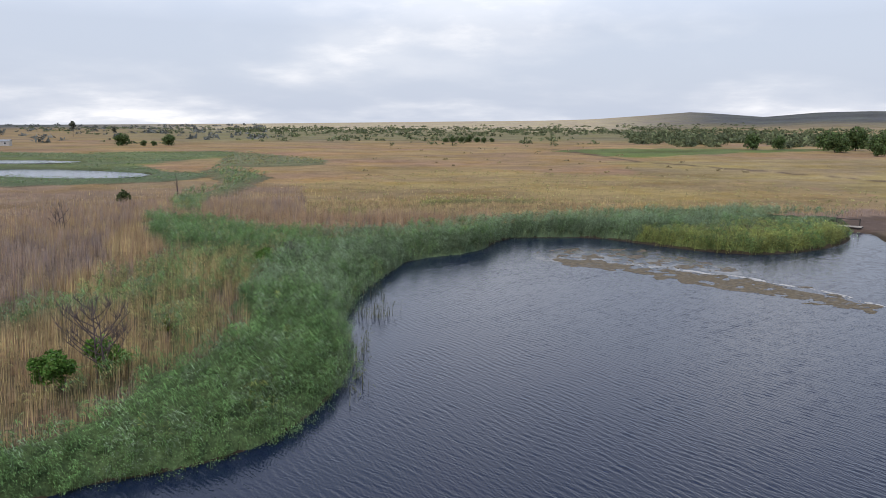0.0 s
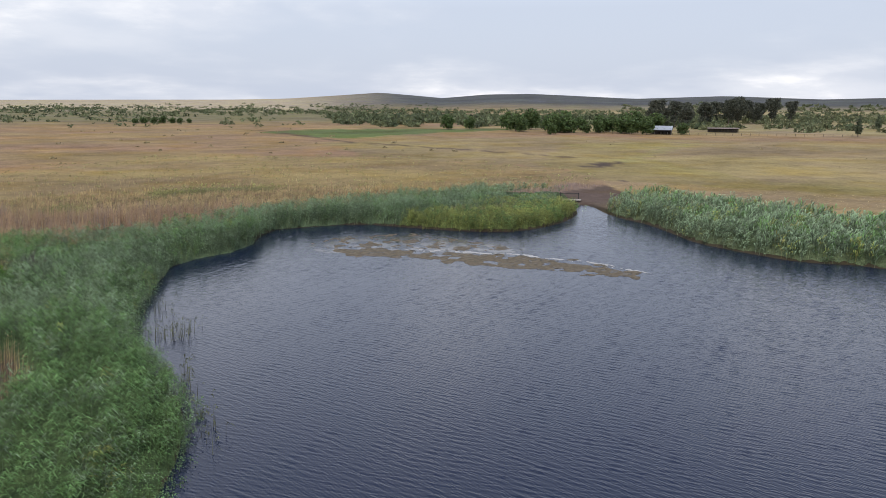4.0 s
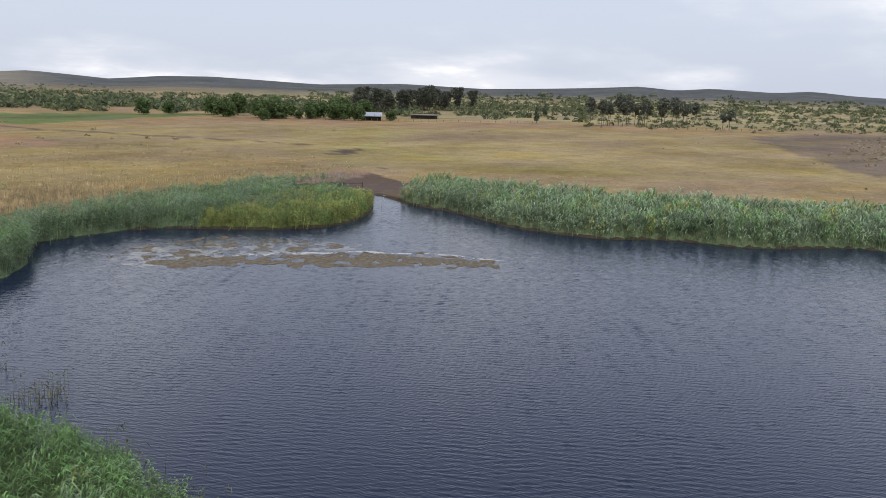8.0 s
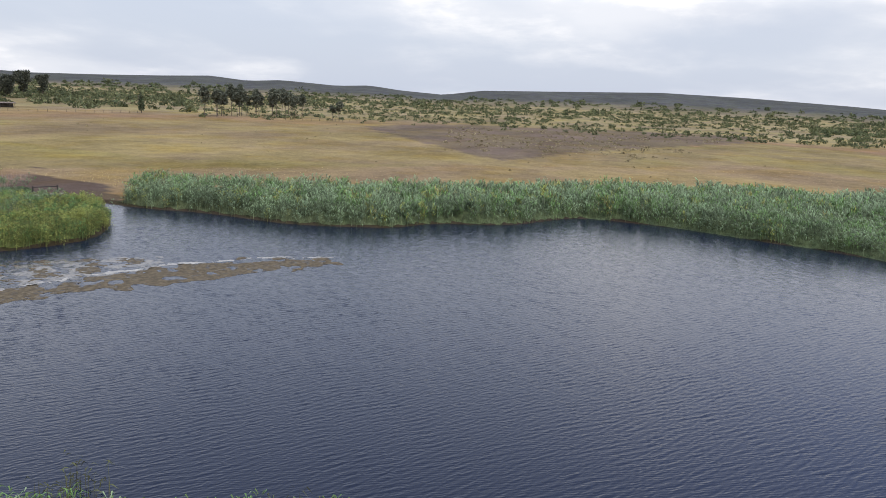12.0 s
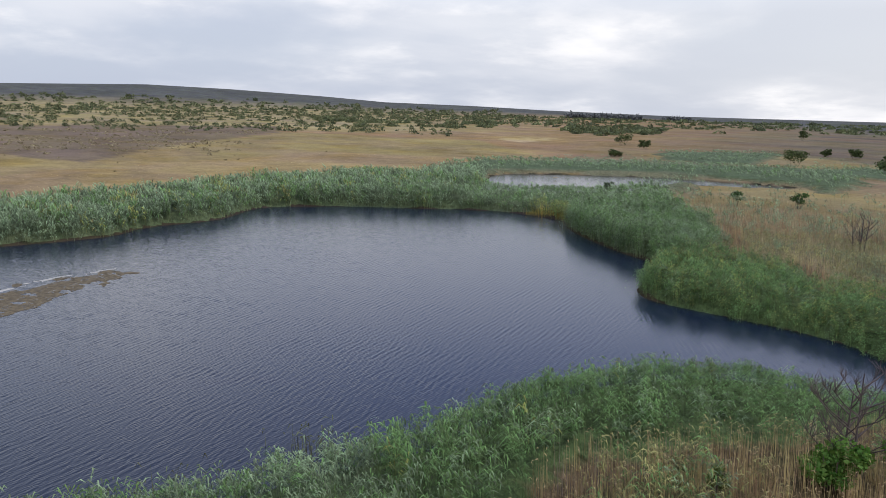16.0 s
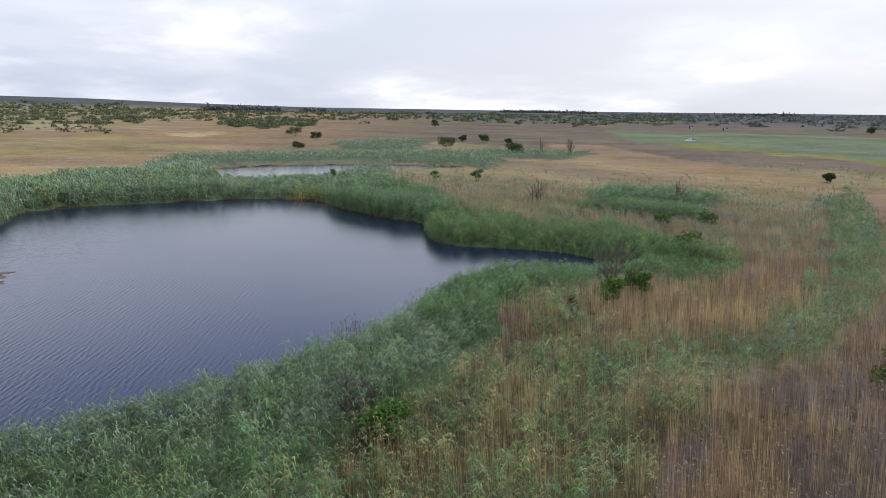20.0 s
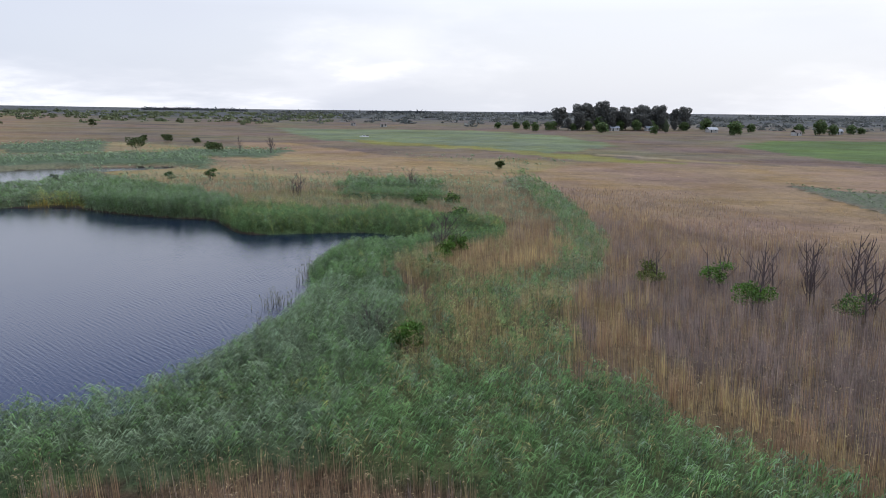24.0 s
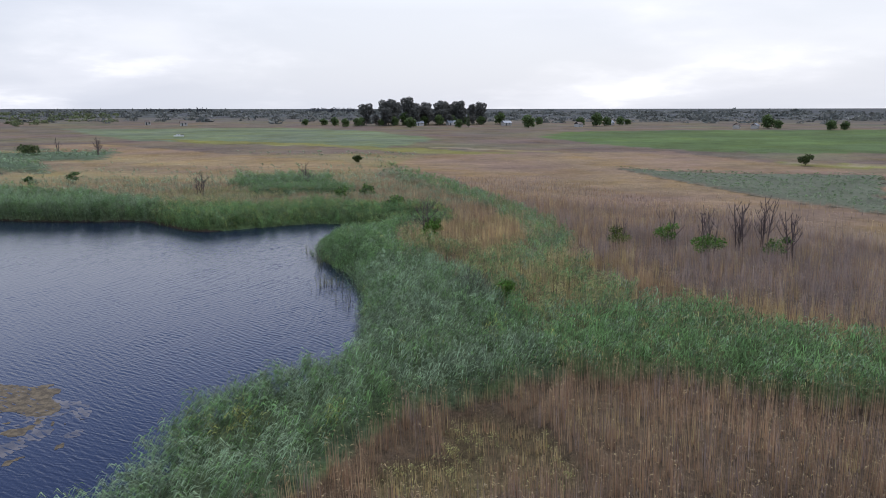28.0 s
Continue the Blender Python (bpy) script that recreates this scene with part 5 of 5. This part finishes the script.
def ring_spots(az0, az1, r0, r1, n, size, high, thin=None):
    az, r = np.radians(rng.uniform(az0, az1, n)), np.sqrt(rng.uniform(r0 ** 2, r1 ** 2, n))
    x, y = 20 + r * np.sin(az), 50 + r * np.cos(az)
    r = r * (1 + 0.06 * np.sin(np.degrees(az) * 0.9) + 0.05 * np.sin(np.degrees(az) * 2.3 + 1))
    x, y = 20 + r * np.sin(az), 50 + r * np.cos(az)
    s = rng.uniform(0.5, 1.0, n) ** 1.5 * size * (1 + r / 1500)
    keep = wave(x, y, 90, 61) > (-2 if thin is None else thin)
    return np.column_stack([x, y, s, s * high])[keep]


SC_A, SC_B = (0.085, 0.105, 0.055), (0.19, 0.20, 0.10)
scrub("scrub", np.concatenate([ring_spots(62, 125, 350, 620, 1500, 1.8, 0.9, -0.4), ring_spots(50, 130, 560, 1300, 3000, 2.4, 0.85, -0.4), ring_spots(40, 62, 420, 900, 1300, 3.0, 1.0, -0.2), ring_spots(38, 128, 1250, 2000, 1500, 4.5, 0.6, -0.5)]), 22, (SC_A, SC_B), "scattered green thorn scrub over dry grass")
scrub("scrub", np.concatenate([ring_spots(-18, 45, 470, 1500, 2600, 3.2, 0.8, -0.1), ring_spots(14, 47, 430, 660, 2600, 4.0, 0.9, -0.8), ring_spots(-30, 20, 400, 520, 160, 2.0, 0.8, 0.0), ring_spots(-32, 24, 900, 1900, 1500, 2.4, 0.6, -0.3)]), 16, ((0.075, 0.095, 0.05), (0.18, 0.20, 0.10)), "dense dark green scrub on the far plain")
scrub("scrub", np.concatenate([ring_spots(112, 128, 480, 640, 600, 2.6, 0.85, -0.3), ring_spots(134, 142, 430, 560, 360, 3.0, 0.7), ring_spots(125, 172, 560, 1500, 1600, 3.6, 0.5, -0.2)]), 22, ((0.085, 0.105, 0.055), (0.17, 0.19, 0.09)), "bands of dark scrub beyond the southern marsh")
# haze put into the leaf tones: lighter and greyer than the nearer scrub
scrub("scrub", np.concatenate([ring_spots(165, 240, 600, 1900, 1500, 6.0, 0.18, -0.7), ring_spots(180, 205, 560, 700, 60, 4.0, 0.8, 0.1), ring_spots(300, 345, 500, 2200, 700, 4.6, 0.6, 0.0)]), 16, ((0.115, 0.125, 0.115), (0.17, 0.175, 0.155)), "distant scrub along the horizon, greyed for haze")
field_spots = np.concatenate([np.column_stack([rng.uniform(75, 320, 80), rng.uniform(-60, 260, 80), rng.uniform(0.25, 0.6, 80), rng.uniform(0.2, 0.45, 80)]),
                              np.column_stack([rng.uniform(-40, 100, 40), rng.uniform(190, 420, 40), rng.uniform(0.6, 1.6, 40), rng.uniform(0.3, 0.6, 40)])])
field_spots = field_spots[np.hypot(field_spots[:, 0] - 20, field_spots[:, 1] - 50) > 110]
scrub("field_tufts", field_spots, 14, ((0.25, 0.205, 0.115), (0.33, 0.27, 0.15)), "small dark tufts dotted over the grass field", "tufts")
pale_spots = ring_spots(84, 108, 185, 330, 800, 0.9, 0.5, -0.6)
scrub("pale_tussocks", pale_spots, 14, ((0.27, 0.225, 0.135), (0.36, 0.30, 0.185)), "pale straw tussocks over purple ground", "tussocks")
rows = []
for az, r, n, h in ((134, 1500, 26, 11), (137, 1450, 20, 12), (141, 1500, 14, 8), (196, 1500, 16, 12), (188, 1700, 30, 9), (160, 1900, 60, 7), (176, 1800, 40, 7)):
    a = np.radians(az) + np.linspace(-n, n, n) * 0.0011
    rows.append(np.column_stack([20 + r * np.sin(a), 50 + r * np.cos(a), rng.uniform(6, 9, n), h * rng.uniform(0.6, 1.2, n)]))
# blue-grey tones stand for the haze over the far trees
scrub("far_woods", np.concatenate(rows), 26, ((0.10, 0.108, 0.115), (0.15, 0.158, 0.16)), "rows of trees on the skyline, blue-greyed for haze", "woods")

# ---- buildings, jetty, vehicle ----


def box_mesh(name, boxes, mat, bevel=0.0):
    """Boxes (centre, size) joined into one mesh."""
    bm = bmesh.new()
    for c, s in boxes:
        m = Matrix.Translation(c) @ Matrix.Diagonal((*s, 1))
        bmesh.ops.create_cube(bm, size=1.0, matrix=m)
    if bevel:
        bmesh.ops.bevel(bm, geom=bm.edges[:], offset=bevel, segments=1, affect="EDGES")
    me = bpy.data.meshes.new(name)
    bm.to_mesh(me)
    bm.free()
    me.materials.append(mat)
    return me


def roof_mesh(name, l, w, z0, rise, over, thick, mat, ribs=12):
    """A ridged roof of two sheets with standing ribs; ridge along x."""
    bm = bmesh.new()
    hl, hw = l / 2 + over, w / 2 + over
    slope = rise / (w / 2)
    for s in (-1, 1):
        for k in range(ribs):
            x0, x1 = -hl + 2 * hl * k / ribs, -hl + 2 * hl * (k + 0.82) / ribs
            for a, b_, dz in ((x0, x1, 0.0), (x1, -hl + 2 * hl * (k + 1) / ribs, 0.06)):
                vs = [(a, 0, z0 + rise + dz), (b_, 0, z0 + rise + dz), (b_, s * hw, z0 + rise - slope * hw + dz), (a, s * hw, z0 + rise - slope * hw + dz)]
                top = [bm.verts.new(v) for v in vs]
                low = [bm.verts.new((v[0], v[1], v[2] - thick)) for v in vs]
                bm.faces.new(top)
                bm.faces.new(low[::-1])
                for q in range(4):
                    bm.faces.new([top[q], low[q], low[(q + 1) % 4], top[(q + 1) % 4]])
    bmesh.ops.recalc_face_normals(bm, faces=bm.faces[:])
    me = bpy.data.meshes.new(name)
    bm.to_mesh(me)
    bm.free()
    me.materials.append(mat)
    return me


def barn(x, y, turn):
    ob = thing("barn", x, y, height_at(x, y), "open farm barn with a bright metal roof among green trees", "barn", turn=turn)
    part("roof", roof_mesh("roof", 10.5, 8, 2.6, 1.8, 0.5, 0.08, IRON), ob, "bright galvanised metal roof")
    for px in (-5.0, -1.7, 1.7, 5.0):
        for py in (-3.6, 3.6):
            part("post", box_mesh("post", [((px, py, 1.5), (0.22, 0.22, 3.2))], DARKWOOD), ob)
    part("back_wall", box_mesh("back_wall", [((0, 3.4, 1.4), (10.2, 0.15, 2.8))], SHADE_WALL), ob)
    part("side_wall", box_mesh("side_wall", [((5.15, 0, 1.4), (0.15, 6.6, 2.8))], SHADE_WALL), ob)
    for k in range(3):
        part("stall_wall", box_mesh("stall_wall", [((-3.3 + k * 3.3, 1.0, 0.6), (0.14, 4.4, 1.2))], LIMEWASH), ob, "low pale stall wall")
    return ob


def house(x, y, turn, l, w, h, roof, label, group, rise=1.4):
    ob = thing("house", x, y, height_at(x, y), label, "house", group, turn)
    part("wall", box_mesh("wall", [((0, -w / 2, h / 2), (l, 0.25, h)), ((0, w / 2, h / 2), (l, 0.25, h)), ((-l / 2 + 0.125, 0, h / 2), (0.25, w - 0.26, h)), ((l / 2 - 0.125, 0, h / 2), (0.25, w - 0.26, h)), ((0, 0, h + 0.02), (l, w, 0.1))], LIMEWASH), ob)
    part("roof", roof_mesh("roof", l, w, h + 0.1, rise, 0.4, 0.08, roof, 8), ob)
    for s in (-1, 1):
        for k in range(max(2, int(l / 4))):
            px = -l / 2 + (k + 0.5) * l / max(2, int(l / 4))
            name = "door" if (k == 1 and s == 1) else "window"
            hh, zz = (2.0, 1.0) if name == "door" else (1.1, 1.55)
            fr = part(name, box_mesh(name, [((px, s * (w / 2 + 0.14), zz), (1.3, 0.08, hh + 0.2))], WHITE), ob)
            part("pane", box_mesh("pane", [((px, s * (w / 2 + 0.19), zz), (1.05, 0.04, hh))], DARKGLASS), fr)
    return ob


barn(249, 299, -45)


def open_shed(x, y, turn, l, w):
    ob = thing("shed", x, y, height_at(x, y), "long low open shed with a rusty roof", "shed", turn=turn)
    part("roof", roof_mesh("roof", l, w, 2.2, 0.5, 0.3, 0.07, RUST, 10), ob, "rusty low-pitched metal roof")
    for k in range(6):
        for s in (-1, 1):
            part("post", box_mesh("post", [((-l / 2 + 0.3 + k * (l - 0.6) / 5, s * (w / 2 - 0.2), 1.1), (0.16, 0.16, 2.3))], DARKWOOD), ob)
    part("back_wall", box_mesh("back_wall", [((0, w / 2 - 0.05, 1.1), (l - 0.2, 0.1, 2.2))], SHADE_WALL), ob)
    return ob


open_shed(298, 305, -40, 16, 4.5)
house(-254, 412, 20, 9, 7, 3.0, IRON, "small pale hut with a flat metal roof", "farm huts", 0.5)
for x, y, turn, l, lab in ((-202, -414, 20, 14, "white farmhouse among dark trees"), (-135, -431, 10, 12, "pale farm building under gum trees"), (-163, -436, 15, 13, "pale farm building under gum trees"),
                           (-241, -366, 30, 10, "small pale house on the plain"), (-281, -392, 25, 12, "pale house beside round trees"), (-336, -292, 40, 13, "low pale farm house with a grey roof"), (-326, -298, 40, 8, "small pale outbuilding beside a house"),
                           (42, -455, 10, 9, "small white hut on the far plain"), (70, -480, 10, 7, "tiny white hut on the far plain")):
    house(x, y, turn, l * 0.55, 3.8, 2.3, IRON if l > 11 else RUST, lab, "far farm houses")


def jetty(x, y, turn):
    ob = thing("jetty", x, y, 0, "small weathered wooden jetty with a rail at the channel mouth", "jetty", turn=turn)
    for k in range(13):
        part("plank", box_mesh("plank", [((-1.8 + k * 0.3, 0, 0.62 + rng.uniform(-0.01, 0.01)), (0.27, 1.7 + rng.uniform(-0.1, 0.1), 0.05))], WOOD, 0.008), ob)
    for py in (-0.7, 0.7):
        part("beam", box_mesh("beam", [((0, py, 0.53), (4.1, 0.12, 0.12))], DARKWOOD), ob)
    for px in (-1.5, 1.5):
        part("post", box_mesh("post", [((px, 0.92, 0.65), (0.16, 0.16, 2.1))], DARKWOOD, 0.02), ob, "dark upright post")
        part("pile", box_mesh("pile", [((px, -0.7, 0.1), (0.16, 0.16, 0.9))], DARKWOOD, 0.02), ob)
    part("rail", box_mesh("rail", [((0, 0.92, 1.55), (3.2, 0.08, 0.12))], DARKWOOD, 0.01), ob)
    return ob


jetty(59.3, 103.0, -38)


def pickup(x, y, turn):
    ob = thing("pickup", x, y, height_at(x, y), "white pickup parked on the green meadow", "car", turn=turn)
    bm = bmesh.new()
    prof = [(-2.5, 0.55), (2.5, 0.55), (2.5, 0.95), (1.5, 1.05), (0.8, 1.65), (-0.5, 1.68), (-0.75, 1.1), (-2.5, 1.1)]
    a = [bm.verts.new((px, -0.85, pz)) for px, pz in prof]
    c_ = [bm.verts.new((px, 0.85, pz)) for px, pz in prof]
    bm.faces.new(a)
    bm.faces.new(c_[::-1])
    for k in range(len(prof)):
        bm.faces.new([a[k], c_[k], c_[(k + 1) % len(prof)], a[(k + 1) % len(prof)]])
    bmesh.ops.recalc_face_normals(bm, faces=bm.faces[:])
    bmesh.ops.bevel(bm, geom=bm.edges[:], offset=0.06, segments=2, affect="EDGES")
    me = bpy.data.meshes.new("body")
    bm.to_mesh(me)
    bm.free()
    me.materials.append(WHITE)
    part("body", me, ob)
    for s in (-1, 1):
        part("side_window", box_mesh("side_window", [((0.15, s * 0.86, 1.4), (0.9, 0.03, 0.36))], DARKGLASS), ob)
    # dark box added on the bed in place of dark shapes beside the pickup
    part("dark_box", box_mesh("dark_box", [((-1.6, 0, 1.25), (1.5, 1.5, 0.5))], SHADE_WALL, 0.05), ob, "added dark box in place of dark shapes nearby")
    for px in (-1.6, 1.6):
        for py in (-0.8, 0.8):
            w_ = part("wheel", tubes("wheel", [([(px, py - 0.12, 0.36), (px, py + 0.12, 0.36)], 0.36, 0.36)], RUBBER, 16), ob)
            part("rim", tubes("rim", [([(px, py - 0.13, 0.36), (px, py + 0.13, 0.36)], 0.2, 0.2)], IRON, 12), w_)
    return ob


pickup(32, -271, 5)


def fence(points, label, group):
    ob = thing("fence", points[0][0], points[0][1], 0, label, "fence", group)
    o = np.array((*points[0], 0))
    prev = None
    for (x0, y0), (x1, y1) in zip(points[:-1], points[1:]):
        n = int(math.hypot(x1 - x0, y1 - y0) / 4)
        for k in range(n):
            x, y = x0 + (x1 - x0) * k / n, y0 + (y1 - y0) * k / n
            z = height_at(x, y)
            part("post", tubes("post", [([np.array((x, y, z - 0.2)) - o, np.array((x, y, z + 1.3 + rng.uniform(-0.1, 0.1))) - o], 0.09, 0.07)], DARKWOOD, 5), ob)
            if prev is not None:
                part("rail", tubes("rail", [([np.array((*prev, )) - o + np.array((0, 0, 1.0)), np.array((x, y, z + 1.0)) - o]  , 0.02, 0.02)], DARKWOOD, 3), ob)
            prev = (x, y, z)
    return ob


fence([(330, 168), (345, 150), (368, 128)], "line of rough fence posts at the field edge", "fences")
fence([(222, 318), (245, 292), (290, 262), (322, 240)], "wooden paddock fence in front of the barn", "fences")
